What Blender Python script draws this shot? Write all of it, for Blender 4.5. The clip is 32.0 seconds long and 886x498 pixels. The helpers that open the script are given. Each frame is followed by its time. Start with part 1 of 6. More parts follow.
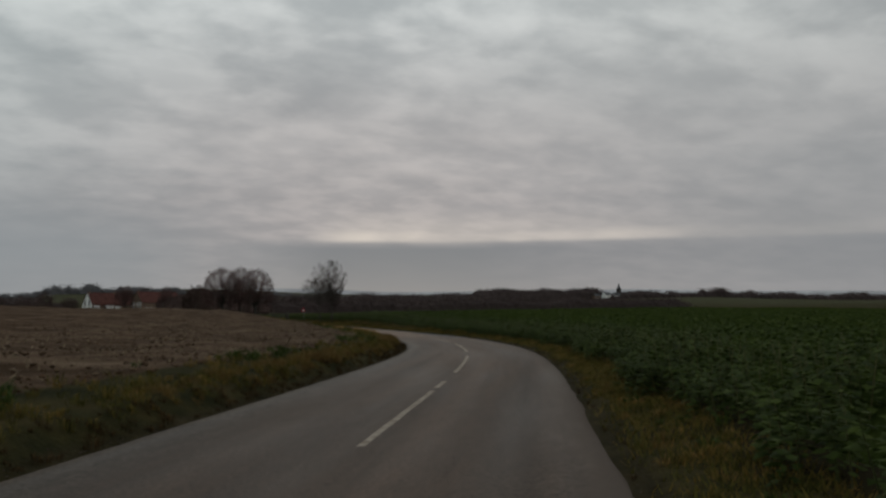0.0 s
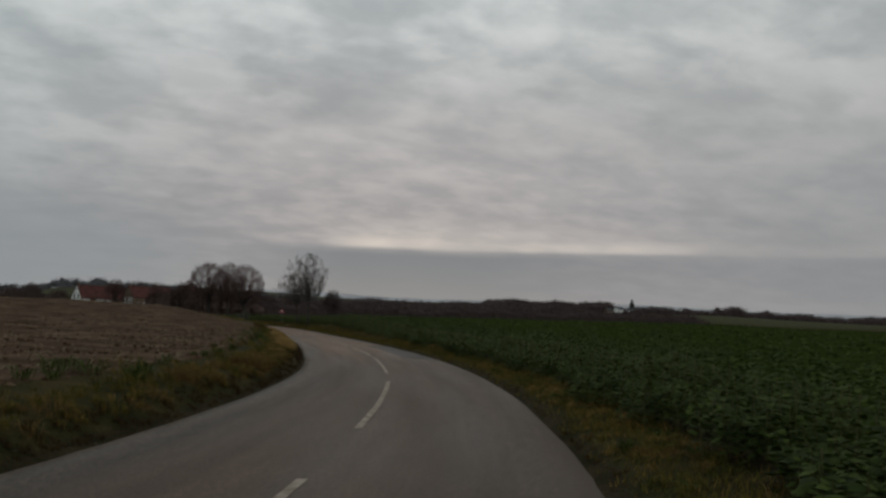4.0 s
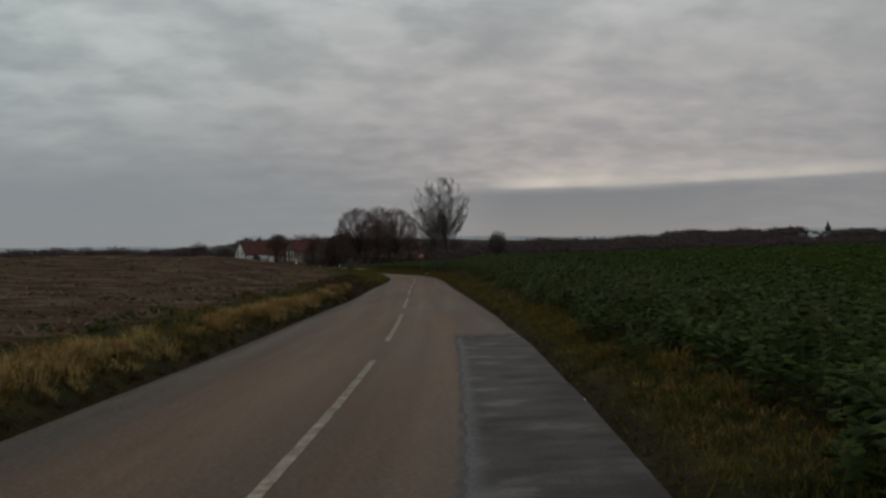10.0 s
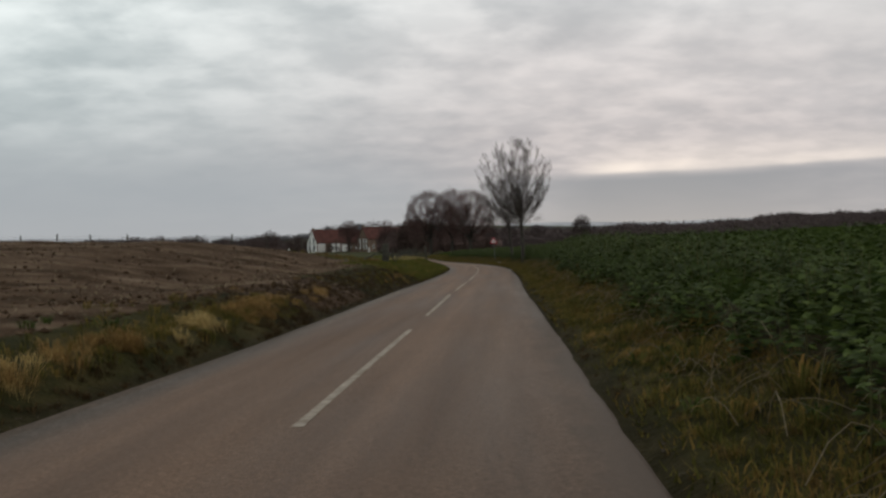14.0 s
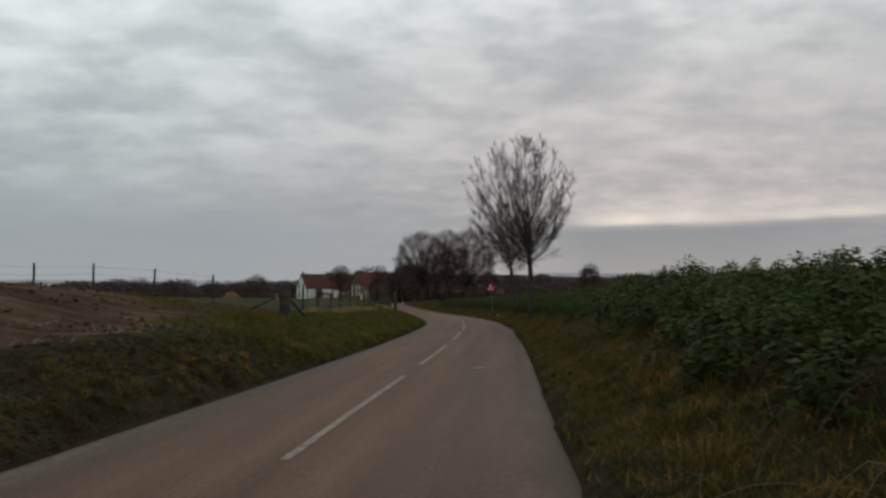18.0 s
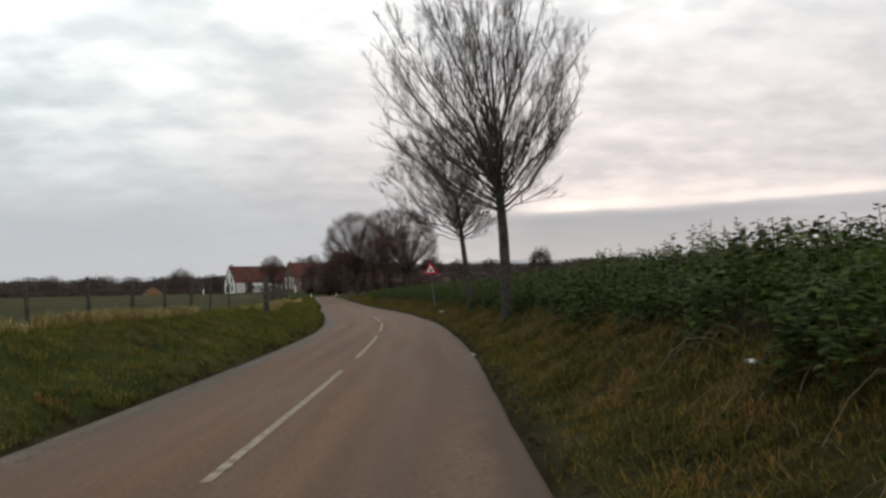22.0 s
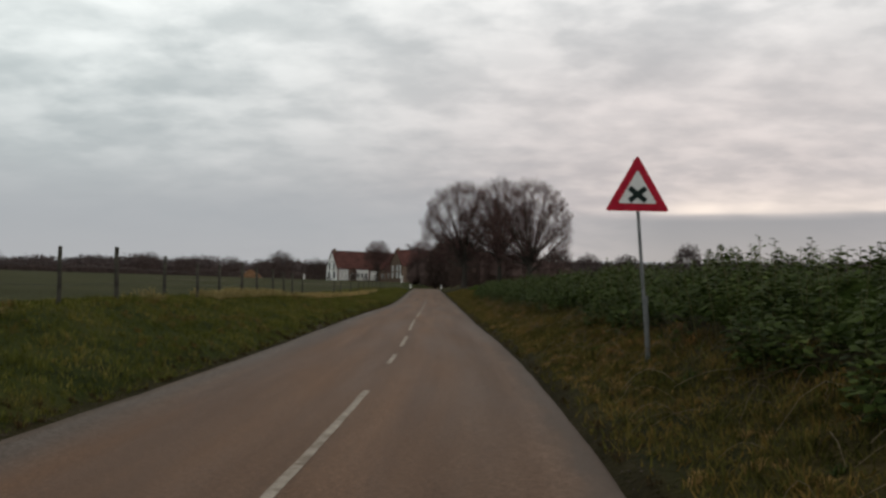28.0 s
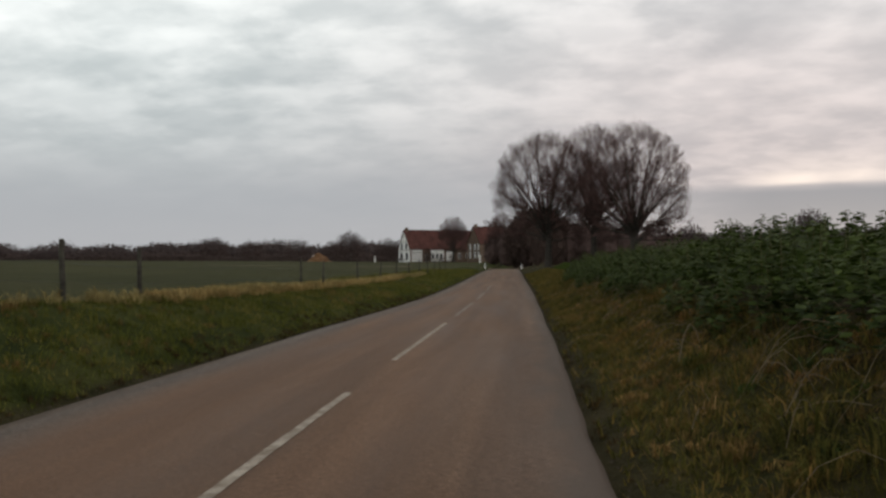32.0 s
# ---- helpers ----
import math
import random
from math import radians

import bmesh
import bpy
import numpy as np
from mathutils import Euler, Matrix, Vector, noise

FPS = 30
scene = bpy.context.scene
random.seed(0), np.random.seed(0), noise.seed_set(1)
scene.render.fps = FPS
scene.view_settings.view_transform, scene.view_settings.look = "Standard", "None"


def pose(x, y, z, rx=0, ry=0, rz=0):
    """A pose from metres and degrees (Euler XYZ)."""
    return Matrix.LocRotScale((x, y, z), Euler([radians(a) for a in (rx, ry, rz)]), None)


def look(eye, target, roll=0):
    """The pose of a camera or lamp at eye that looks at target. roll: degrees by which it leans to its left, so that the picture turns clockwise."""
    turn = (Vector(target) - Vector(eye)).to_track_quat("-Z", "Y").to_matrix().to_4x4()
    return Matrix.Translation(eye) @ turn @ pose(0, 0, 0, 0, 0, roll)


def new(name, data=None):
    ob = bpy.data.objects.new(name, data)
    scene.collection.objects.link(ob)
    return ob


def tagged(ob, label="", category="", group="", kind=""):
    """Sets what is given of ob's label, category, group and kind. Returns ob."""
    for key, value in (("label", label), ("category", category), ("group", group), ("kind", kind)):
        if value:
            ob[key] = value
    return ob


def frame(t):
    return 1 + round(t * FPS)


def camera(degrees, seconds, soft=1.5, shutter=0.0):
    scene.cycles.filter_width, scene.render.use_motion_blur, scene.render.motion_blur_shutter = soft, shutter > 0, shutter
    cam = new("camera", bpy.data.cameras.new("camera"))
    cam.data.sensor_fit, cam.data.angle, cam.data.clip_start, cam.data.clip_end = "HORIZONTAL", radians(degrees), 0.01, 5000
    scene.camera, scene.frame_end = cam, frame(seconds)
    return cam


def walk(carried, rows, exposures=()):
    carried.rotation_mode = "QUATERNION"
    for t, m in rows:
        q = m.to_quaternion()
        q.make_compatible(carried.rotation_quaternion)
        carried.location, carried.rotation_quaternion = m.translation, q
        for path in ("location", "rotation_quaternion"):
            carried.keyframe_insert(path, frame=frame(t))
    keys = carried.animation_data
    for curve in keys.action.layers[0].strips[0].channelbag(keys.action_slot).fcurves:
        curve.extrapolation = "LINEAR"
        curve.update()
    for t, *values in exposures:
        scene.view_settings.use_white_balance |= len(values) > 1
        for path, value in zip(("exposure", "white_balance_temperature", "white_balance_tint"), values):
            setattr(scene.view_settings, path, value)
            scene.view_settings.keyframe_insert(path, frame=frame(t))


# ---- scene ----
cam = camera(54.2, 32.0, soft=2.7)
PATH = [
    (0, pose(-33.82, -171.92, 1.452, 94.44, 0.26, -20.25)),
    (1, pose(-31.28, -166.80, 1.441, 94.65, -0.23, -21.99)),
    (2, pose(-28.68, -161.55, 1.441, 94.60, -1.51, -20.56)),
    (2.5, pose(-27.36, -158.86, 1.460, 94.97, -2.15, -21.45)),
    (4.5, pose(-22.47, -147.84, 1.450, 94.86, -2.06, -19.24)),
    (5, pose(-21.39, -145.14, 1.442, 94.18, -2.21, -19.48)),
    (6, pose(-19.27, -139.80, 1.420, 94.55, -2.75, -17.20)),
    (7, pose(-17.40, -134.49, 1.390, 94.31, -2.08, -16.36)),
    (8, pose(-15.62, -128.87, 1.394, 93.76, -2.84, -11.28)),
    (9, pose(-14.22, -123.38, 1.499, 92.56, -1.11, -10.44)),
    (10, pose(-13.03, -117.50, 1.482, 91.03, 1.21, -8.17)),
    (11, pose(-12.01, -112.20, 1.447, 91.89, 1.76, -10.41)),
    (12, pose(-10.99, -106.52, 1.467, 90.41, 2.98, -7.37)),
    (13, pose(-10.08, -100.75, 1.458, 91.42, 1.82, -2.54)),
    (14, pose(-9.19, -94.98, 1.452, 90.32, 1.63, -2.79)),
    (14.5, pose(-8.79, -92.03, 1.440, 91.01, 2.17, -7.34)),
    (16.5, pose(-7.24, -79.46, 1.438, 90.96, 3.94, -5.83)),
    (17, pose(-6.80, -76.22, 1.473, 92.68, 2.64, -2.55)),
    (18, pose(-5.97, -69.71, 1.489, 93.53, 0.53, -2.64)),
    (19, pose(-5.18, -63.12, 1.473, 94.58, -0.27, -5.31)),
    (20, pose(-4.36, -56.46, 1.461, 93.49, 0.85, -3.78)),
    (21, pose(-3.57, -49.89, 1.460, 93.02, 2.17, -3.08)),
    (22, pose(-2.89, -42.83, 1.443, 92.78, 2.18, -6.21)),
    (23, pose(-2.25, -35.79, 1.441, 92.56, -0.72, -3.55)),
    (24, pose(-1.65, -28.63, 1.413, 93.63, -1.76, -0.20)),
    (25, pose(-1.13, -21.54, 1.397, 92.66, -1.21, -3.01)),
    (25.5, pose(-0.91, -18.01, 1.409, 91.59, 1.63, -2.09)),
    (27.5, pose(-0.11, -3.43, 1.435, 92.21, 0.80, 0.90)),
    (28, pose(0.00, 0.00, 1.426, 92.59, -0.80, 1.76)),
    (28.5, pose(0.08, 3.49, 1.442, 92.97, 0.24, 2.63)),
    (29, pose(0.14, 7.07, 1.463, 92.28, -0.48, 4.37)),
    (30, pose(0.08, 14.42, 1.460, 91.87, 1.41, 5.68)),
    (31, pose(0.08, 21.59, 1.439, 91.94, 0.72, 4.22)),
    (32, pose(-0.00, 28.77, 1.444, 91.29, 0.70, 7.42)),
]
EXPOSURES = [(0, -0.03, 6500, 8), (8, -0.1, 6500, 8), (10.3, -0.15, 6500, 8), (11, 0.28, 6550, 8), (12, 0.66, 6600, 9), (13, 0.62, 6600, 10), (14.5, 0.53, 6600, 10), (17, 0.36, 6500, 9), (20.5, 0.27, 6550, 9), (21, 0.33, 6600, 10), (22, 0.95, 6700, 12), (23, 1.0, 6700, 12), (25, 0.48, 6700, 12), (28, 0.6, 6700, 12), (32, 0.66, 6750, 13)]
walk(cam, PATH, EXPOSURES)

# ---- world: overcast winter sky with a bright slit over a low cloud bank ----
SUN_AZ, SUN_EL = 17.0, 7.0
world = bpy.data.worlds.new("overcast_sky")
scene.world = world
world.use_nodes = True
wt = world.node_tree
wt.nodes.clear()


def wmath(op, a, b=None, c=None, clamp=False):
    n = wt.nodes.new("ShaderNodeMath")
    n.operation, n.use_clamp = op, clamp
    for i, v in enumerate((a, b, c)):
        if v is None:
            continue
        if isinstance(v, (int, float)):
            n.inputs[i].default_value = v
        else:
            wt.links.new(v, n.inputs[i])
    return n.outputs[0]


def wmix(fac, a, b, mode="MIX"):
    n = wt.nodes.new("ShaderNodeMix")
    n.data_type, n.blend_type = "RGBA", mode
    for i, v in ((0, fac), (6, a), (7, b)):
        if isinstance(v, (int, float)):
            n.inputs[i].default_value = v
        elif isinstance(v, tuple):
            n.inputs[i].default_value = (*v, 1)
        else:
            wt.links.new(v, n.inputs[i])
    return n.outputs[2]


def wrange(v, a, b, c=0.0, d=1.0):
    n = wt.nodes.new("ShaderNodeMapRange")
    n.interpolation_type = "SMOOTHSTEP"
    for i, x in enumerate((a, b, c, d)):
        n.inputs[i + 1].default_value = x
    wt.links.new(v, n.inputs[0])
    return n.outputs[0]


coord = wt.nodes.new("ShaderNodeTexCoord")
sep = wt.nodes.new("ShaderNodeSeparateXYZ")
wt.links.new(coord.outputs["Generated"], sep.inputs[0])
dx, dy, dz = sep.outputs
el = wmath("MULTIPLY", wmath("ARCSINE", dz), 57.2958)
az = wmath("MULTIPLY", wmath("ARCTAN2", dx, dy), 57.2958)
flat = wmath("MAXIMUM", wmath("ADD", dz, 0.24), 0.02)
comb = wt.nodes.new("ShaderNodeCombineXYZ")
wt.links.new(wmath("DIVIDE", dx, flat), comb.inputs[0])
wt.links.new(wmath("DIVIDE", dy, flat), comb.inputs[1])


def wnoise(scale, detail, rough, dist, stretch=(1, 1, 1), shift=(0, 0, 0)):
    m = wt.nodes.new("ShaderNodeMapping")
    m.inputs["Scale"].default_value, m.inputs["Location"].default_value = stretch, shift
    wt.links.new(comb.outputs[0], m.inputs[0])
    n = wt.nodes.new("ShaderNodeTexNoise")
    wt.links.new(m.outputs[0], n.inputs["Vector"])
    n.inputs["Scale"].default_value, n.inputs["Detail"].default_value = scale, detail
    n.inputs["Roughness"].default_value, n.inputs["Distortion"].default_value = rough, dist
    return n.outputs[0]


puffs = wrange(wnoise(3.9, 5, 0.52, 0.15, (0.95, 1.05, 1)), 0.37, 0.64)
broad = wrange(wnoise(1.35, 3, 0.5, 0.2, (0.85, 1.1, 1), (3.1, 1.7, 0)), 0.32, 0.68)
ripples = wrange(wnoise(9.0, 4, 0.5, 0.1, (0.85, 1.15, 1), (7.3, 0.4, 0)), 0.34, 0.70)
cloud = wmath("ADD", wmath("MULTIPLY", puffs, 0.48), wmath("ADD", wmath("MULTIPLY", broad, 0.32), wmath("MULTIPLY", ripples, 0.20)))
high = wmix(cloud, (0.415, 0.445, 0.455), (0.87, 0.89, 0.88))
mid_ = wmix(cloud, (0.308, 0.308, 0.318), (0.488, 0.470, 0.468))
low = wmix(cloud, (0.264, 0.260, 0.272), (0.357, 0.340, 0.346))
deck = wmix(wrange(el, 11.0, 24.0), wmix(wrange(el, 4.5, 11.0), low, mid_), high)
# the side away from the sun is bluer
deck = wmix(wrange(az, 14.0, -30.0, 0.0, 0.80), deck, wmix(wrange(el, 3.0, 15.0), (0.265, 0.300, 0.315), wmix(cloud, (0.315, 0.375, 0.385), (0.62, 0.685, 0.685))))
deck = wmix(wrange(az, 16.0, 40.0, 0.0, 0.40), deck, wmix(wrange(el, 8.0, 22.0), (0.285, 0.295, 0.30), wmix(cloud, (0.33, 0.345, 0.345), (0.56, 0.58, 0.565))))
# low bank under the deck, with a bright torn gap along its upper edge
edge = wmath("ADD", el, wmath("MULTIPLY", wnoise(0.9, 3, 0.5, 0.0, (0.7, 0.25, 1), (9, 2, 0)), 1.0))
edge = wmath("ADD", edge, wmath("MULTIPLY", az, 0.004))
bankside = wrange(az, -2.0, 14.0)
bank = wmix(bankside, wmix(wrange(el, 0.0, 5.0), (0.275, 0.285, 0.30), (0.255, 0.275, 0.295)), wmix(wrange(el, 0.0, 5.0), (0.268, 0.262, 0.272), (0.195, 0.204, 0.224)))
hard = wmath("MULTIPLY", wmath("MULTIPLY", wrange(edge, 6.0, 4.9), bankside), wrange(az, 20.0, 40.0, 1.0, 0.4))
veiled = wmath("MULTIPLY", wrange(edge, 9.0, 4.0, 0.0, 0.8), wmath("SUBTRACT", 1.0, bankside))
inbank = wmath("MAXIMUM", hard, veiled)
skycol = wmix(wmath("MULTIPLY", inbank, 0.92), deck, bank)
glow = wmath("MULTIPLY", wrange(el, 16.0, 5.0, 0.0, 0.55), wmath("MULTIPLY", wrange(az, -12.0, 15.0), wrange(az, 46.0, 20.0)))
warm = wmix(ripples, (0.375, 0.345, 0.35), (0.52, 0.465, 0.455))
skycol = wmix(wmath("MULTIPLY", glow, wmath("SUBTRACT", 1.0, inbank)), skycol, warm)
torn = wrange(wnoise(1.5, 4, 0.6, 0.2, (0.8, 0.3, 1), (4, 7, 0)), 0.30, 0.52, 0.3, 1.0)
reach = wmath("MULTIPLY", wrange(az, 10.5, 16.5), wrange(az, 42.0, 18.0, 0.08, 1.0))
slit = wmath("MULTIPLY", wrange(edge, 5.3, 5.65), wrange(edge, 6.7, 5.8))
halo = wmath("MULTIPLY", wrange(edge, 5.2, 5.9), wrange(edge, 8.0, 5.9, 0.0, 0.26))
skycol = wmix(wmath("MULTIPLY", wmath("MAXIMUM", wmath("MULTIPLY", slit, torn), halo), reach), skycol, (0.78, 0.69, 0.61))
sky = wt.nodes.new("ShaderNodeTexSky")
sky.sky_type, sky.sun_disc = "NISHITA", False
sky.sun_elevation, sky.sun_rotation = radians(SUN_EL), radians(SUN_AZ)
veil = wmix(1.0, sky.outputs[0], (0.0005, 0.0007, 0.0011), "MULTIPLY")
total = wmix(1.0, skycol, veil, "ADD")
bg = wt.nodes.new("ShaderNodeBackground")
wt.links.new(total, bg.inputs[0])
bg.inputs[1].default_value = 1.0
wo = wt.nodes.new("ShaderNodeOutputWorld")
wt.links.new(bg.outputs[0], wo.inputs[0])

sun = new("sun", bpy.data.lights.new("sun", "SUN"))
sun.data.energy, sun.data.angle, sun.data.color = 0.15, radians(25), (1.0, 0.93, 0.86)
sun.matrix_world = look((0, 0, 0), (-math.sin(radians(SUN_AZ)), -math.cos(radians(SUN_AZ)), -math.tan(radians(14.0))))

# ---- materials ----


def material(name, c1, c2, scale=6.0, rough=0.9, bump=0.3, fine=60.0, c3=None, island=False, objrand=False, metal=0.0, dist=0.02, coords="Object", spec=0.08, own=0.55, soft=0.0, stops=None):
    """Two-scale procedural surface: broad patches between c1 and c2, fine grain, bump."""
    m = bpy.data.materials.new(name)
    m.use_nodes = True
    nt = m.node_tree
    b = nt.nodes["Principled BSDF"]
    tc = nt.nodes.new("ShaderNodeTexCoord")
    n1, n2 = nt.nodes.new("ShaderNodeTexNoise"), nt.nodes.new("ShaderNodeTexNoise")
    for n, s in ((n1, scale), (n2, fine)):
        n.inputs["Scale"].default_value, n.inputs["Detail"].default_value = s, 4
        nt.links.new(tc.outputs[coords], n.inputs["Vector"])
    ramp = nt.nodes.new("ShaderNodeValToRGB")
    ramp.color_ramp.elements[0].position, ramp.color_ramp.elements[1].position = 0.33, 0.68
    ramp.color_ramp.elements[0].color, ramp.color_ramp.elements[1].color = (*c1, 1), (*c2, 1)
    if c3:
        e = ramp.color_ramp.elements.new(0.86)
        e.color = (*c3, 1)
    if stops:
        while len(ramp.color_ramp.elements) > 2:
            ramp.color_ramp.elements.remove(ramp.color_ramp.elements[-1])
        for e, (p, c) in zip(ramp.color_ramp.elements, (stops[0], stops[-1])):
            e.position, e.color = p, (*c, 1)
        for p, c in stops[1:-1]:
            ramp.color_ramp.elements.new(p).color = (*c, 1)
    if island or objrand:
        src = nt.nodes.new("ShaderNodeNewGeometry").outputs["Random Per Island"] if island else nt.nodes.new("ShaderNodeObjectInfo").outputs["Random"]
        mixv = nt.nodes.new("ShaderNodeMix")
        mixv.inputs[0].default_value = 1 - own
        nt.links.new(src, mixv.inputs[2])
        nt.links.new(n1.outputs[0], mixv.inputs[3])
        nt.links.new(mixv.outputs[0], ramp.inputs[0])
    else:
        nt.links.new(n1.outputs[0], ramp.inputs[0])
    grain = nt.nodes.new("ShaderNodeMix")
    grain.data_type, grain.blend_type = "RGBA", "OVERLAY"
    grain.inputs[0].default_value = 0.45
    nt.links.new(ramp.outputs[0], grain.inputs[6])
    nt.links.new(n2.outputs[0], grain.inputs[7])
    nt.links.new(grain.outputs[2], b.inputs["Base Color"])
    b.inputs["Roughness"].default_value, b.inputs["Metallic"].default_value = rough, metal
    b.inputs["Specular IOR Level"].default_value = spec
    if soft:
        # thin leaves scatter light: their shading leans towards the open sky
        geo = nt.nodes.new("ShaderNodeNewGeometry")
        blend = nt.nodes.new("ShaderNodeVectorMath")
        blend.operation = "MULTIPLY_ADD"
        nt.links.new(geo.outputs["Normal"], blend.inputs[0])
        blend.inputs[1].default_value, blend.inputs[2].default_value = (1 - soft,) * 3, (0, 0, soft)
        unit = nt.nodes.new("ShaderNodeVectorMath")
        unit.operation = "NORMALIZE"
        nt.links.new(blend.outputs[0], unit.inputs[0])
        nt.links.new(unit.outputs[0], b.inputs["Normal"])
        thru, both = nt.nodes.new("ShaderNodeBsdfTranslucent"), nt.nodes.new("ShaderNodeMixShader")
        both.inputs[0].default_value = 0.10 + 0.45 * soft
        nt.links.new(grain.outputs[2], thru.inputs[0])
        nt.links.new(b.outputs[0], both.inputs[1])
        nt.links.new(thru.outputs[0], both.inputs[2])
        nt.links.new(both.outputs[0], nt.nodes["Material Output"].inputs[0])
    elif bump:
        bp = nt.nodes.new("ShaderNodeBump")
        bp.inputs["Strength"].default_value, bp.inputs["Distance"].default_value = bump, dist
        nt.links.new(n2.outputs[0], bp.inputs["Height"])
        nt.links.new(bp.outputs[0], b.inputs["Normal"])
    return m


M = {}
TURF = ((0.28, (0.020, 0.021, 0.007)), (0.40, (0.048, 0.046, 0.011)), (0.50, (0.078, 0.070, 0.018)), (0.60, (0.119, 0.082, 0.022)), (0.72, (0.195, 0.114, 0.035)))
PASTURE = ((0.28, (0.028, 0.032, 0.009)), (0.42, (0.061, 0.069, 0.013)), (0.56, (0.097, 0.095, 0.021)), (0.68, (0.156, 0.122, 0.034)), (0.80, (0.231, 0.160, 0.055)))
M["dark_clod"] = material("dark_soil_clod", (0.022, 0.016, 0.013), (0.048, 0.034, 0.026), 2.0, 0.98, 0.5, 25, (0.080, 0.059, 0.045), island=True, spec=0.02)
M["bark"] = material("bark", (0.035, 0.03, 0.026), (0.075, 0.066, 0.056), 5, 0.95, 0.8, 40)
M["twig"] = material("twig", (0.055, 0.046, 0.042), (0.11, 0.092, 0.082), 3, 0.95, 0.0, 30, island=True)
M["lime_twig"] = material("lime_twig", (0.066, 0.039, 0.036), (0.125, 0.075, 0.068), 1, 0.95, 0.0, 12, (0.162, 0.104, 0.093), island=True)
M["far_wood"] = material("far_wood", (0.053, 0.040, 0.038), (0.105, 0.078, 0.073), 0.1, 0.95, 0.0, 2, island=True)
M["hedge"] = material("hedge", (0.048, 0.035, 0.029), (0.118, 0.078, 0.067), 0.6, 0.95, 0.0, 6, island=True)
M["far_hedge"] = material("far_hedge", (0.049, 0.035, 0.031), (0.103, 0.069, 0.062), 0.2, 0.95, 0.0, 2, island=True)
M["rust"] = material("rust_grass", (0.116, 0.062, 0.022), (0.264, 0.138, 0.046), 0.9, 0.95, 0.0, 9, (0.396, 0.242, 0.099), island=True, spec=0.02, own=0.5, soft=0.5)
M["grass"] = material("grass_blades", (0, 0, 0), (0, 0, 0), 1.5, 0.9, 0.0, 9, island=True, spec=0.02, own=0.30, soft=0.35, stops=TURF)
M["pasture"] = material("pasture_blades", (0, 0, 0), (0, 0, 0), 1.1, 0.9, 0.0, 9, island=True, spec=0.02, own=0.28, soft=0.35, stops=PASTURE)
# brown dead grass, its colour darkened to carry shade at the verge's foot
M["roots"] = material("shaded_dead_grass", (0.022, 0.014, 0.007), (0.058, 0.036, 0.016), 1.2, 0.95, 0.0, 9, (0.105, 0.066, 0.028), island=True, spec=0.02, own=0.5, soft=0.2)
M["straw"] = material("dead_grass", (0.080, 0.048, 0.017), (0.158, 0.100, 0.035), 0.6, 0.95, 0.0, 9, (0.237, 0.159, 0.068), island=True, spec=0.02, own=0.45, soft=0.5)
M["pale_straw"] = material("pale_straw", (0.149, 0.114, 0.046), (0.312, 0.243, 0.101), 0.7, 0.95, 0.0, 9, (0.446, 0.358, 0.177), island=True, spec=0.02, own=0.4, soft=0.5)
M["tawny"] = material("tawny_grass", (0.113, 0.066, 0.024), (0.297, 0.182, 0.066), 0.7, 0.95, 0.0, 9, (0.428, 0.286, 0.132), island=True, spec=0.02, own=0.4, soft=0.3)
M["gold"] = material("gold_grass", (0.20, 0.135, 0.052), (0.38, 0.27, 0.11), 0.7, 0.95, 0.0, 9, (0.50, 0.37, 0.18), island=True, spec=0.02, own=0.4, soft=0.3)
M["crop"] = material("crop_leaf", (0.019, 0.030, 0.006), (0.050, 0.070, 0.015), 0.8, 0.75, 0.0, 20, (0.095, 0.115, 0.031), island=True, spec=0.05, own=0.45, soft=0.22)
M["crop_field"] = material("field_leaf", (0.019, 0.031, 0.007), (0.047, 0.067, 0.015), 0.15, 0.8, 0.0, 20, (0.085, 0.100, 0.028), island=True, spec=0.03, own=0.5, soft=0.25)
M["stem"] = material("crop_stem", (0.05, 0.06, 0.02), (0.11, 0.10, 0.045), 3.0, 0.8, 0.0, 20, island=True)
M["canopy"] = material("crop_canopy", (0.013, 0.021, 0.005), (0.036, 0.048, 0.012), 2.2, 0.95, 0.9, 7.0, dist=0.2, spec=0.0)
M["clod"] = material("soil_clod", (0.037, 0.022, 0.013), (0.083, 0.051, 0.032), 0.5, 0.98, 0.5, 25, (0.140, 0.100, 0.068), island=True, spec=0.03)
M["stalk"] = material("dry_stalk", (0.10, 0.075, 0.045), (0.20, 0.155, 0.10), 2.0, 0.9, 0.0, 25, island=True)
M["post"] = material("weathered_post", (0.036, 0.033, 0.027), (0.090, 0.083, 0.066), 4.0, 0.95, 0.6, 30)
M["wire"] = material("fence_wire", (0.03, 0.03, 0.03), (0.06, 0.06, 0.06), 4.0, 0.7, 0.0, 30, metal=0.3)
M["galv"] = material("galvanised_steel", (0.132, 0.138, 0.138), (0.204, 0.210, 0.210), 8.0, 0.45, 0.1, 60, metal=0.6)
M["red"] = material("sign_red", (0.36, 0.012, 0.03), (0.46, 0.018, 0.04), 5.0, 0.4, 0.02, 60)
M["white"] = material("sign_white", (0.60, 0.60, 0.58), (0.72, 0.72, 0.70), 5.0, 0.45, 0.02, 60)
M["black"] = material("sign_black", (0.012, 0.02, 0.018), (0.02, 0.03, 0.027), 5.0, 0.5, 0.02, 60)
M["bag"] = material("plastic_bag", (0.432, 0.432, 0.418), (0.562, 0.562, 0.547), 6.0, 0.4, 0.3, 30)
M["bagred"] = material("bag_print", (0.24, 0.12, 0.07), (0.36, 0.21, 0.13), 6.0, 0.5, 0.2, 30)
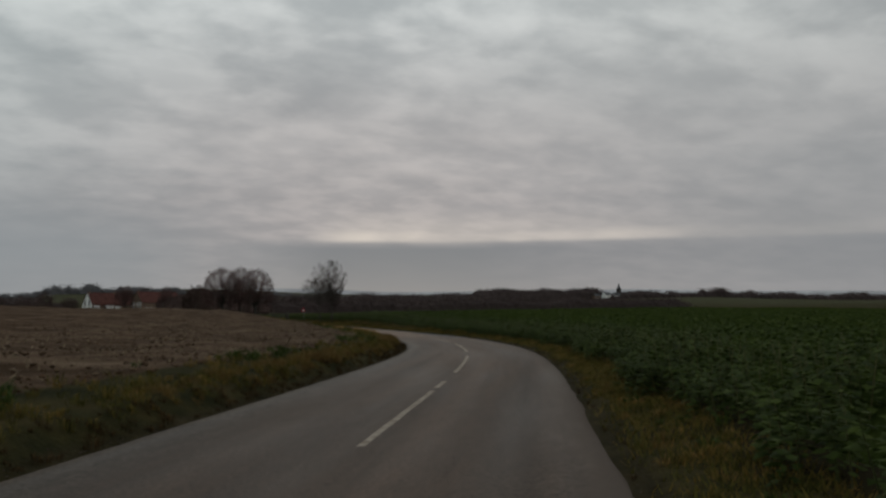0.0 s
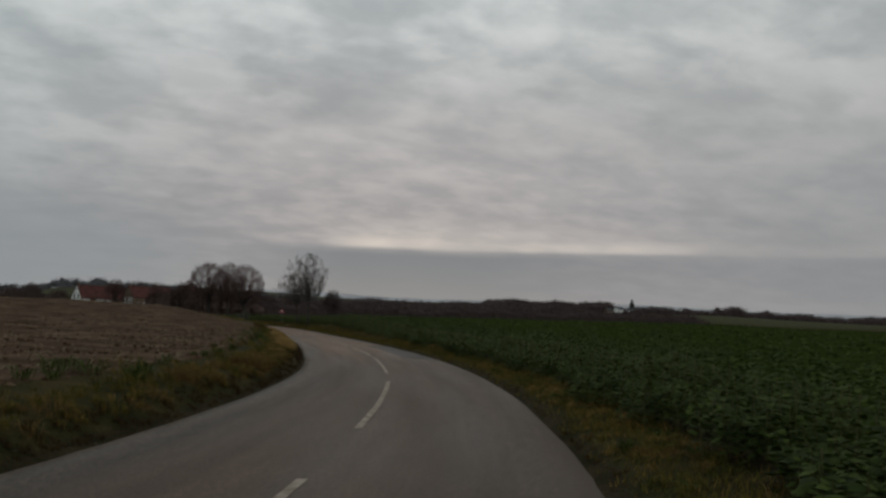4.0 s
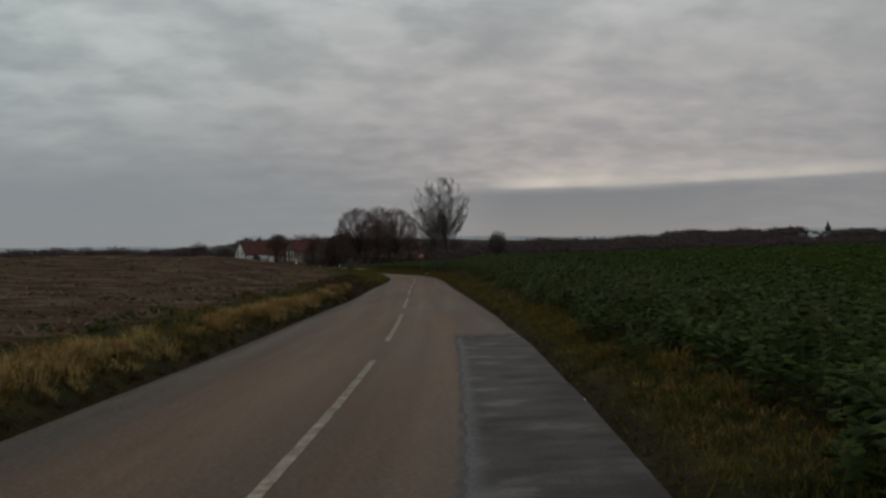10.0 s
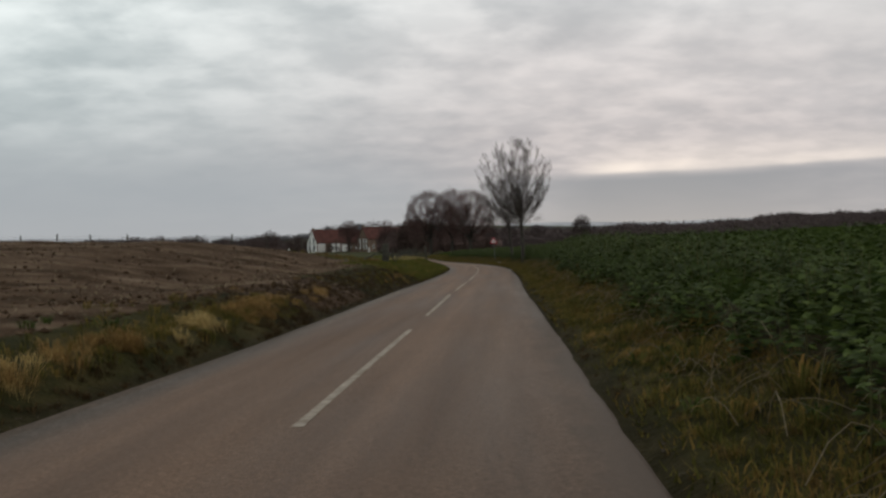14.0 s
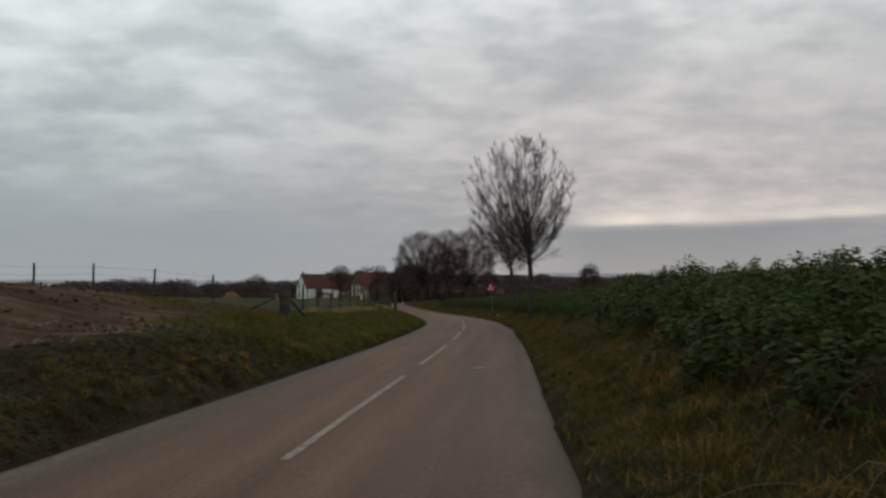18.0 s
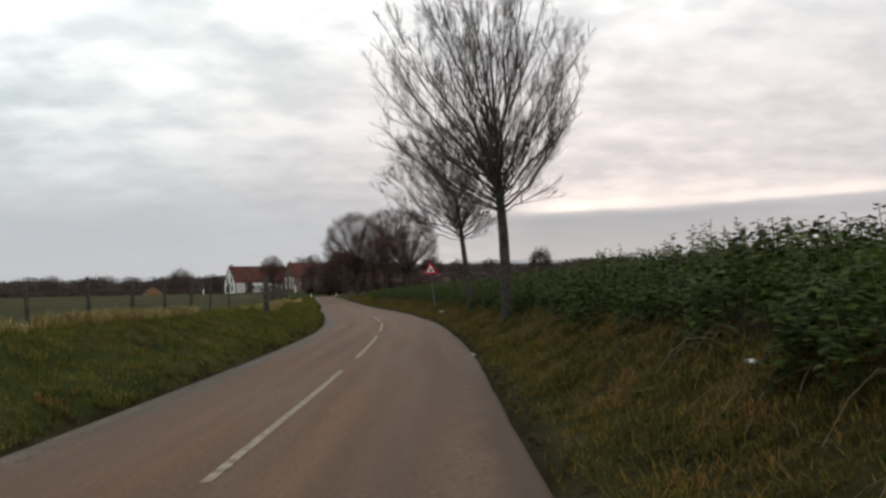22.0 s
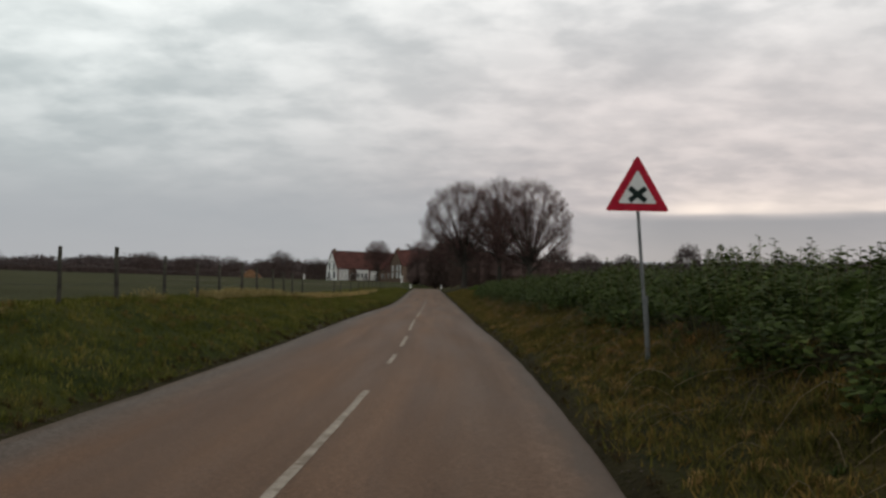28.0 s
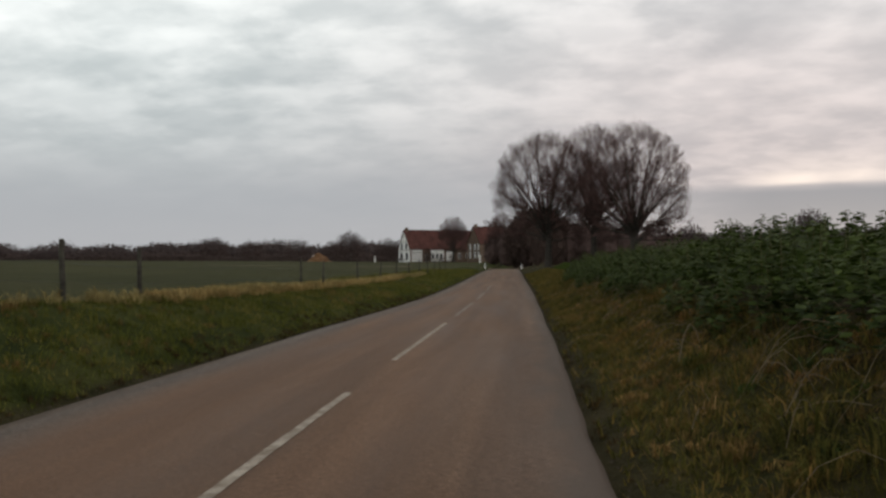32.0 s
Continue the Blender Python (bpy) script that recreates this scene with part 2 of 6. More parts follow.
M["plaster"] = material("white_plaster", (0.72, 0.71, 0.68), (0.86, 0.85, 0.82), 1.0, 0.9, 0.1, 20)
M["brick"] = material("brown_brick", (0.12, 0.085, 0.065), (0.21, 0.15, 0.11), 1.2, 0.95, 0.2, 14)
M["tile"] = material("red_roof_tile", (0.066, 0.029, 0.025), (0.108, 0.046, 0.038), 0.7, 0.9, 0.5, 8, (0.135, 0.068, 0.058))
M["timber"] = material("dark_timber", (0.03, 0.026, 0.022), (0.06, 0.05, 0.042), 3.0, 0.9, 0.2, 20)
M["glass"] = material("window_pane", (0.012, 0.014, 0.016), (0.022, 0.025, 0.028), 2.0, 0.12, 0.0, 20)
M["sand"] = material("orange_sand", (0.10, 0.052, 0.026), (0.15, 0.08, 0.04), 1.0, 0.95, 0.4, 8)
# distant haze is mixed into this wood's base colour as pale grey
M["hazed_ridge_wood"] = material("hazed_ridge_wood", (0.075, 0.072, 0.075), (0.13, 0.125, 0.128), 0.02, 0.95, 0.0, 0.4, island=True)
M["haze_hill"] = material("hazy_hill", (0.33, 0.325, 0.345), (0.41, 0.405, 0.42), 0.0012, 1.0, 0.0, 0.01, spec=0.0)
M["slate"] = material("spire_slate", (0.05, 0.05, 0.055), (0.09, 0.09, 0.095), 1.0, 0.7, 0.2, 8)
M["marking"] = material("worn_road_paint", (0.155, 0.122, 0.095), (0.315, 0.272, 0.225), 5.0, 0.9, 0.2, 55, (0.375, 0.335, 0.285), spec=0.03)
M["faded"] = material("faded_road_paint", (0.115, 0.092, 0.077), (0.185, 0.158, 0.138), 3.0, 0.9, 0.2, 40)
M["kerb"] = material("soil_edge", (0.035, 0.027, 0.021), (0.075, 0.058, 0.045), 2.5, 0.98, 0.8, 30, (0.15, 0.13, 0.11))

# ---- plan: the road's line and the lie of the land ----
ROAD_Y = np.array([-176.00, -162.30, -153.70, -150.97, -142.59, -138.95, -129.82, -126.45, -116.56, -113.98, -103.93, -100.56, -91.13, -87.51, -78.19, -74.65, -64.29, -61.27, -51.89, -48.81, -39.15, -35.76, -26.13, -22.98, -13.14, -9.90, -1.09, 11.92, 21.00, 25.37, 28.98, 38.72, 42.24, 51.40, 78.00, 183.00])
ROAD_X = np.array([-37.90, -31.30, -27.07, -25.75, -21.99, -20.56, -17.50, -16.63, -14.35, -13.81, -12.21, -11.74, -10.54, -10.16, -9.08, -8.65, -7.51, -7.20, -6.01, -5.61, -4.50, -4.11, -3.12, -2.78, -2.00, -1.80, -1.34, -1.38, -1.66, -1.81, -2.03, -2.48, -2.59, -2.92, -4.00, -9.20])
_yy = np.arange(-420.0, 420.0, 1.0)
_xx = np.interp(_yy, ROAD_Y, ROAD_X)
_xx[_yy < ROAD_Y[0]] = ROAD_X[0] + (_yy[_yy < ROAD_Y[0]] - ROAD_Y[0]) * 0.48
_xx[_yy > ROAD_Y[-1]] = ROAD_X[-1] - (_yy[_yy > ROAD_Y[-1]] - ROAD_Y[-1]) * 0.046
_k = np.exp(-0.5 * (np.arange(-12, 13) / 4.0) ** 2)
_xs = np.convolve(np.pad(_xx, 12, mode="reflect", reflect_type="odd"), _k / _k.sum(), mode="valid")
HALF = 2.64


def road_x(y):
    y = np.asarray(y, float)
    x = np.interp(y, _yy, _xs)
    x = np.where(y < -420, _xs[0] + (y + 420) * 0.48, x)
    return np.where(y > 419, _xs[-1] - (y - 419) * 0.046, x)


def road_k(y):
    d = (road_x(np.asarray(y) + 1.0) - road_x(np.asarray(y) - 1.0)) / 2
    return np.sqrt(1 + d * d)


EDGE_Y = [-176, -150, -134, -124, -114, -106, -92, -80, -60, -38, -20, -8, 4, 14, 50, 70]
EDGE_L = [2.95, 2.90, 2.55, 2.55, 2.85, 2.90, 2.85, 2.50, 2.50, 2.45, 2.55, 2.62, 2.92, 3.05, 3.08, 2.75]
EDGE_R = [2.82, 2.82, 2.85, 2.82, 2.76, 2.76, 2.82, 2.82, 2.80, 2.76, 2.74, 2.66, 2.54, 2.62, 2.72, 2.72]


def widen(u, y):
    """Moves a nominal distance from the middle to the road's true, uneven width."""
    u, y = np.asarray(u, float), np.asarray(y, float)
    gl, gr = np.interp(y, EDGE_Y, EDGE_L) - HALF, np.interp(y, EDGE_Y, EDGE_R) - HALF
    return u + np.where(u < 0, np.maximum(u / HALF, -1) * gl, np.minimum(u / HALF, 1) * gr)


def nominal(u, y):
    """The inverse of widen()."""
    el, er = np.interp(y, EDGE_Y, EDGE_L), np.interp(y, EDGE_Y, EDGE_R)
    return np.where(u < 0, np.where(u > -el, u * HALF / el, u + el - HALF), np.where(u < er, u * HALF / er, u - er + HALF))


def lane(u, y):
    """x of a place u metres from the road's middle."""
    return road_x(y) + widen(u, y) * road_k(y)


def step(a, b, x):
    t = np.clip((np.asarray(x, float) - a) / (b - a), 0, 1)
    return t * t * (3 - 2 * t)


def road_z(y):
    return 1.15 * step(55, 190, y) + 1.7 * step(190, 330, y)


BANK_Y = [-400, -125, -102, -86, -73, -61, -46, -31, -15, 0, 15, 40, 70, 110, 160, 400]
BANK_Z = [0.12, 0.12, 0.28, 0.48, 0.85, 1.12, 1.44, 1.18, 1.04, 1.02, 1.02, 1.20, 1.20, 0.8, 0.5, 0.5]
LEFT_Y = [-400, -110, -70, -38, 0, 12, 20, 30, 40, 50, 80, 140, 400]
LEFT_Z = [0.42, 0.42, 0.62, 1.00, 0.98, 1.04, 1.08, 1.05, 0.90, 0.80, 0.72, 0.5, 0.4]
FENCE_Y = [-38.4, -8.0, -3.4, 4.0, 15.0, 95.0]
FENCE_L = [3.7, 3.5, 2.6, 2.85, 3.2, 3.3]
VERGE_Y = [-400, -112, -96, -80, -60, -40, 0, 60, 400]
VERGE_W = [1.05, 1.15, 1.5, 2.1, 2.7, 3.0, 2.7, 2.6, 2.6]
CROP_W = [1.2, 1.2, 1.25, 1.55, 1.85, 2.05, 1.9, 1.9, 1.9]


def verge(y):
    """Width of the right-hand bank."""
    return np.interp(y, VERGE_Y, VERGE_W)


def crop_foot(y):
    """Distance from the road's edge to the first plants of the crop."""
    return np.interp(y, VERGE_Y, CROP_W)


def soil_end(l):
    """Where the ploughed soil ends along the road, by the distance from its left edge."""
    return -48.5 + 1.4 * np.clip(np.asarray(l) - 0.8, 0, 10.2)


_rs = np.random.RandomState(5)
_wave = [(_rs.uniform(0.02, 0.5), _rs.uniform(0, 6.28), _rs.uniform(0, 6.28)) for _ in range(14)]


def ripple(x, y):
    z = 0
    for f, a, p in _wave:
        z = z + np.sin((x * math.cos(a) + y * math.sin(a)) * f * 3 + p) * 0.02 / (0.3 + f)
    return z


HUMP = 1.42


def land(x, y):
    """Height of the ground sheet."""
    x, y = np.asarray(x, float), np.asarray(y, float)
    u = nominal((x - road_x(y)) / road_k(y), y)
    base = road_z(y)
    r, l = u - HALF, -u - HALF
    bank = np.interp(y, BANK_Y, BANK_Z)
    right = -0.03 + 0.09 * step(0.0, 0.35, r) + bank * step(0.0, 1.0, (r - 0.15) / (verge(y) + 0.35)) + np.clip(r - verge(y), 0, 420) * 0.010 - (np.clip(r - 55, 0, 365) * 0.010 + np.clip(r - 75, 0, 300) * 0.007) * (1 - step(30, 170, y))
    lb = np.interp(y, LEFT_Y, LEFT_Z)
    hump = HUMP * np.exp(-0.5 * ((y + 50) / 16.0) ** 2) * step(2, 13, l)
    cut = 0.14 * step(-80, -72, y) * (1 - step(-50, -44, y)) * step(0.2, 1.1, l) * (1 - step(2, 5, l))
    left = hump + cut - 0.03 + 0.30 * step(0.05, 0.75, l) + (lb - 0.27) * step(0.5, 3.2, l) + np.clip(l - 3, 0, 170) * 0.0175
    z = base + np.where(u > 0, np.where(r > 0, right, -0.09), np.where(l > 0, left, -0.09))
    away = np.minimum(np.clip(r, 0, None) + np.clip(l, 0, None), 60) / 60
    z = z + ripple(x, y) * np.clip(away * 12, 0, 1) * 0.55
    rad = np.hypot(x + 10, y - 60)
    ang = np.arctan2(x + 10, y - 60)
    z = z + 24 * step(520, 1250, rad) * (1 + 0.25 * np.sin(ang * 7 + 1)) * np.where(x > -200, 1, 0.6) * (1 - 0.55 * step(0.68, 0.95, ang) * (ang < 2.2))
    z = z + 24 * np.exp(-((ang + 0.05) / 0.17) ** 2) * step(1300, 1950, rad)
    return z + 52 * step(1700, 3600, rad) * (1 + 0.3 * np.sin(ang * 5 + 0.4) + 0.12 * np.sin(ang * 17))


def at(u, y):
    """x, y, z of a place u metres from the road's middle."""
    x = float(lane(u, y))
    return x, y, float(land(x, y))


def put_mesh(name, verts, faces, mat, smooth=True):
    """A mesh from arrays: all faces have the same number of corners."""
    verts, faces = np.asarray(verts, np.float32).reshape(-1, 3), np.asarray(faces, np.int32)
    n = faces.shape[1]
    me = bpy.data.meshes.new(name)
    me.vertices.add(len(verts))
    me.vertices.foreach_set("co", verts.ravel())
    me.loops.add(faces.size)
    me.loops.foreach_set("vertex_index", faces.ravel())
    me.polygons.add(len(faces))
    me.polygons.foreach_set("loop_start", np.arange(0, faces.size, n, dtype=np.int32))
    me.polygons.foreach_set("use_smooth", np.full(len(faces), smooth))
    me.update(calc_edges=True)
    for m in (mat if isinstance(mat, (list, tuple)) else [mat]):
        me.materials.append(m)
    return me


def part(name, data, mat, parent=None, label=""):
    """Links a bmesh or a mesh as ONE object, under a thing or a part."""
    if isinstance(data, bmesh.types.BMesh):
        me = bpy.data.meshes.new(name)
        data.to_mesh(me)
        data.free()
        me.materials.append(mat)
    else:
        me = data
    ob = new(name, me)
    ob.parent = parent
    if label:
        ob["label"] = label
    return ob


def thing(name, loc, label, category, group="", kind="", rz=0.0):
    ob = new(name)
    ob.empty_display_size = 0.2
    ob.location, ob.rotation_euler = loc, (0, 0, rz)
    return tagged(ob, label, category, group, kind)


def box(sx, sy, sz, cx=0, cy=0, cz=0, bevel=0.0, taper=1.0):
    """A bevelled box; its base is at cz."""
    bm = bmesh.new()
    bmesh.ops.create_cube(bm, size=1)
    for v in bm.verts:
        k = taper if v.co.z > 0 else 1
        v.co = Vector((v.co.x * sx * k + cx, v.co.y * sy * k + cy, (v.co.z + 0.5) * sz + cz))
    if bevel:
        bmesh.ops.bevel(bm, geom=bm.edges[:], offset=bevel, segments=1, affect="EDGES")
    return bm


def tubes(paths, radii, sides):
    """Vertices and quads of tubes: paths (n, k, 3), radii (n, k)."""
    paths, radii = np.asarray(paths, float), np.asarray(radii, float)
    n, k, _ = paths.shape
    tan = np.gradient(paths, axis=1)
    tan /= np.linalg.norm(tan, axis=2, keepdims=True) + 1e-9
    ref = np.where(np.abs(tan[..., 2:3]) > 0.9, np.array([1.0, 0, 0]), np.array([0, 0, 1.0]))
    a = np.cross(tan, ref)
    a /= np.linalg.norm(a, axis=2, keepdims=True) + 1e-9
    b = np.cross(tan, a)
    th = np.arange(sides) * 2 * np.pi / sides
    ring = a[:, :, None, :] * np.cos(th)[:, None] + b[:, :, None, :] * np.sin(th)[:, None]
    v = paths[:, :, None, :] + ring * radii[:, :, None, None]
    idx = np.arange(n * k * sides).reshape(n, k, sides)
    i0, i1 = idx[:, :-1], idx[:, 1:]
    f = np.stack([i0, np.roll(i0, -1, 2), np.roll(i1, -1, 2), i1], -1).reshape(-1, 4)
    return v.reshape(-1, 3), f


def join(chunks):
    vs, fs, o = [], [], 0
    for v, f in chunks:
        vs.append(v)
        fs.append(f + o)
        o += len(v)
    return np.concatenate(vs), np.concatenate(fs)


# ---- ground: one sheet to the horizon ----


def ground_material():
    m = bpy.data.materials.new("field_ground")
    m.use_nodes = True
    nt = m.node_tree
    b = nt.nodes["Principled BSDF"]
    tc = nt.nodes.new("ShaderNodeTexCoord")
    zone = nt.nodes.new("ShaderNodeAttribute")
    zone.attribute_name = "zone"
    sepz = nt.nodes.new("ShaderNodeSeparateColor")
    nt.links.new(zone.outputs["Color"], sepz.inputs[0])

    def nz(scale, detail=5, stretch=None):
        n = nt.nodes.new("ShaderNodeTexNoise")
        n.inputs["Scale"].default_value, n.inputs["Detail"].default_value = scale, detail
        if stretch:
            mp = nt.nodes.new("ShaderNodeMapping")
            mp.inputs["Scale"].default_value = stretch
            nt.links.new(tc.outputs["Object"], mp.inputs[0])
            nt.links.new(mp.outputs[0], n.inputs["Vector"])
        else:
            nt.links.new(tc.outputs["Object"], n.inputs["Vector"])
        return n.outputs[0]

    def ramp(v, *stops):
        r = nt.nodes.new("ShaderNodeValToRGB")
        r.color_ramp.elements[0].position, r.color_ramp.elements[1].position = stops[0][0], stops[-1][0]
        r.color_ramp.elements[0].color, r.color_ramp.elements[1].color = (*stops[0][1], 1), (*stops[-1][1], 1)
        for p, c in stops[1:-1]:
            r.color_ramp.elements.new(p).color = (*c, 1)
        nt.links.new(v, r.inputs[0])
        return r.outputs[0]

    def mix(f, x, y):
        n = nt.nodes.new("ShaderNodeMix")
        n.data_type = "RGBA"
        nt.links.new(f, n.inputs[0])
        nt.links.new(x, n.inputs[6])
        nt.links.new(y, n.inputs[7])
        return n.outputs[2]

    def frayed(v, n, amount):
        a = nt.nodes.new("ShaderNodeMath")
        a.operation = "MULTIPLY_ADD"
        nt.links.new(n, a.inputs[0])
        a.inputs[1].default_value = amount
        nt.links.new(v, a.inputs[2])
        r = nt.nodes.new("ShaderNodeMapRange")
        r.interpolation_type = "SMOOTHSTEP"
        r.inputs[1].default_value, r.inputs[2].default_value = 0.35 + amount / 2, 0.65 + amount / 2
        nt.links.new(a.outputs[0], r.inputs[0])
        return r.outputs[0]

    n_mid, n_fine, n_big = nz(1.2), nz(14.0), nz(0.06, 3)
    furrow = nz(0.9, 6, (0.55, 1.0, 1.0))
    n_turf = nz(0.9, 4)
    thatch = ramp(n_turf, (0.3, (0.015, 0.016, 0.007)), (0.5, (0.031, 0.028, 0.011)), (0.75, (0.058, 0.043, 0.018)))
    turf = mix(frayed(zone.outputs["Alpha"], n_mid, 0.3), ramp(n_turf, (0.3, (0.015, 0.019, 0.006)), (0.5, (0.028, 0.034, 0.009)), (0.75, (0.052, 0.050, 0.016))), thatch)
    soil = ramp(furrow, (0.28, (0.030, 0.018, 0.010)), (0.46, (0.062, 0.039, 0.024)), (0.60, (0.092, 0.060, 0.039)), (0.76, (0.150, 0.108, 0.075)))
    meadow = ramp(n_big, (0.3, (0.034, 0.036, 0.017)), (0.7, (0.052, 0.050, 0.024)))
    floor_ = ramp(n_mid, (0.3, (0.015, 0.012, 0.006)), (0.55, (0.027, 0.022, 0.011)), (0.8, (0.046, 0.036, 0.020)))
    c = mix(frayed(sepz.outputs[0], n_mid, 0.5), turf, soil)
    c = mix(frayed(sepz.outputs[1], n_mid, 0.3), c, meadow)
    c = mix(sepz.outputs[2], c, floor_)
    g = nt.nodes.new("ShaderNodeMix")
    g.data_type, g.blend_type = "RGBA", "OVERLAY"
    g.inputs[0].default_value = 0.6
    nt.links.new(c, g.inputs[6])
    nt.links.new(n_fine, g.inputs[7])
    nt.links.new(g.outputs[2], b.inputs["Base Color"])
    b.inputs["Roughness"].default_value = 0.97
    b.inputs["Specular IOR Level"].default_value = 0.02
    h = nt.nodes.new("ShaderNodeMath")
    h.operation = "ADD"
    nt.links.new(n_fine, h.inputs[0])
    nt.links.new(furrow, h.inputs[1])
    bp = nt.nodes.new("ShaderNodeBump")
    bp.inputs["Strength"].default_value, bp.inputs["Distance"].default_value = 0.9, 0.10
    nt.links.new(h.outputs[0], bp.inputs["Height"])
    nt.links.new(bp.outputs[0], b.inputs["Normal"])
    return m


def ground():
    near = np.concatenate([np.arange(0, 1.2, 0.15), np.arange(1.2, 4.2, 0.3), np.arange(4.2, 16, 0.6), np.arange(16, 46, 2.0), np.array([48, 56, 66, 80, 100, 130, 170, 220, 280, 350, 430, 520, 640, 800, 1000, 1300, 1700, 2200, 2900, 3700, 4600])])
    us = np.concatenate([-(near[::-1] + HALF), [-1.2, 1.2], near + HALF])
    ys = np.concatenate([[-3500, -2200, -1400, -900, -600, -420, -320, -260, -220], np.arange(-200, 90, 0.8), np.arange(90, 200, 2.5), np.arange(200, 440, 8), [450, 480, 520, 570, 630, 700, 780, 870, 970, 1080, 1200, 1350, 1550, 1800, 2100, 2500, 3000, 3600, 4400]])
    U, Y = np.meshgrid(us, ys)
    X = lane(U, Y)
    Z = land(X, Y)
    l, r = -U - HALF, U - HALF
    south = 1 - step(-0.9, 0.9, Y - soil_end(l))
    rough = (np.sin(X * 0.83 + Y * 0.31) * np.sin(Y * 0.9 - X * 0.27) + 0.6 * np.sin(X * 0.37 - Y * 1.3)) * 0.05 + np.random.RandomState(6).normal(0, 0.016, X.shape)
    soilz = step(2.0, 2.9, l - 0.7 * step(-68, -62, Y)) * south
    strip = step(-76, -70, Y) * (1 - step(-67, -62, Y)) * step(0.15, 0.4, l) * south
    soilz = np.maximum(soilz, strip)
    far_soil = step(119, 123, r) * (1 - step(300, 320, r)) * (Y < 90)
    edge_dirt = ((l > -1.0) & (l < 0.2)) | ((r > -1.0) & (r < 0.2))
    soil = np.clip(np.maximum(soilz, far_soil), 0, 1)
    Z = Z + rough * soilz * np.clip(l - 2.4, 0, 1)
    meadow = np.clip(step(3.3, 4.6, l) * (1 - south) + 0.3 * step(300, 325, r) + 0.35 * step(700, 900, np.hypot(X, Y)), 0, 1)
    # dark floor reaches out past the first plants, painting their shade on the verge
    shaded_floor = step(-0.8, 0.25, r - crop_foot(Y) + 0.25 * np.sin(Y * 0.8) + 0.2 * np.sin(Y * 2.3)) * (r < 119) * (Y < 118)
    shaded_floor = np.maximum(shaded_floor, edge_dirt * 0.85)
    idx = np.arange(U.size).reshape(U.shape)
    faces = np.stack([idx[:-1, :-1], idx[:-1, 1:], idx[1:, 1:], idx[1:, :-1]], -1).reshape(-1, 4)
    me = put_mesh("ground", np.stack([X, Y, Z], -1), faces, ground_material())
    att = me.color_attributes.new("zone", "FLOAT_COLOR", "POINT")
    att.data.foreach_set("color", np.stack([soil, meadow, shaded_floor, 1.0 * ((U > 0) | (Y < -52))], -1).astype(np.float32).ravel())
    return tagged(part("ground", me, None), "rolling winter farmland with ploughed soil, pasture and grass verges", "ground", kind="structure")


ground()

# ---- road ----


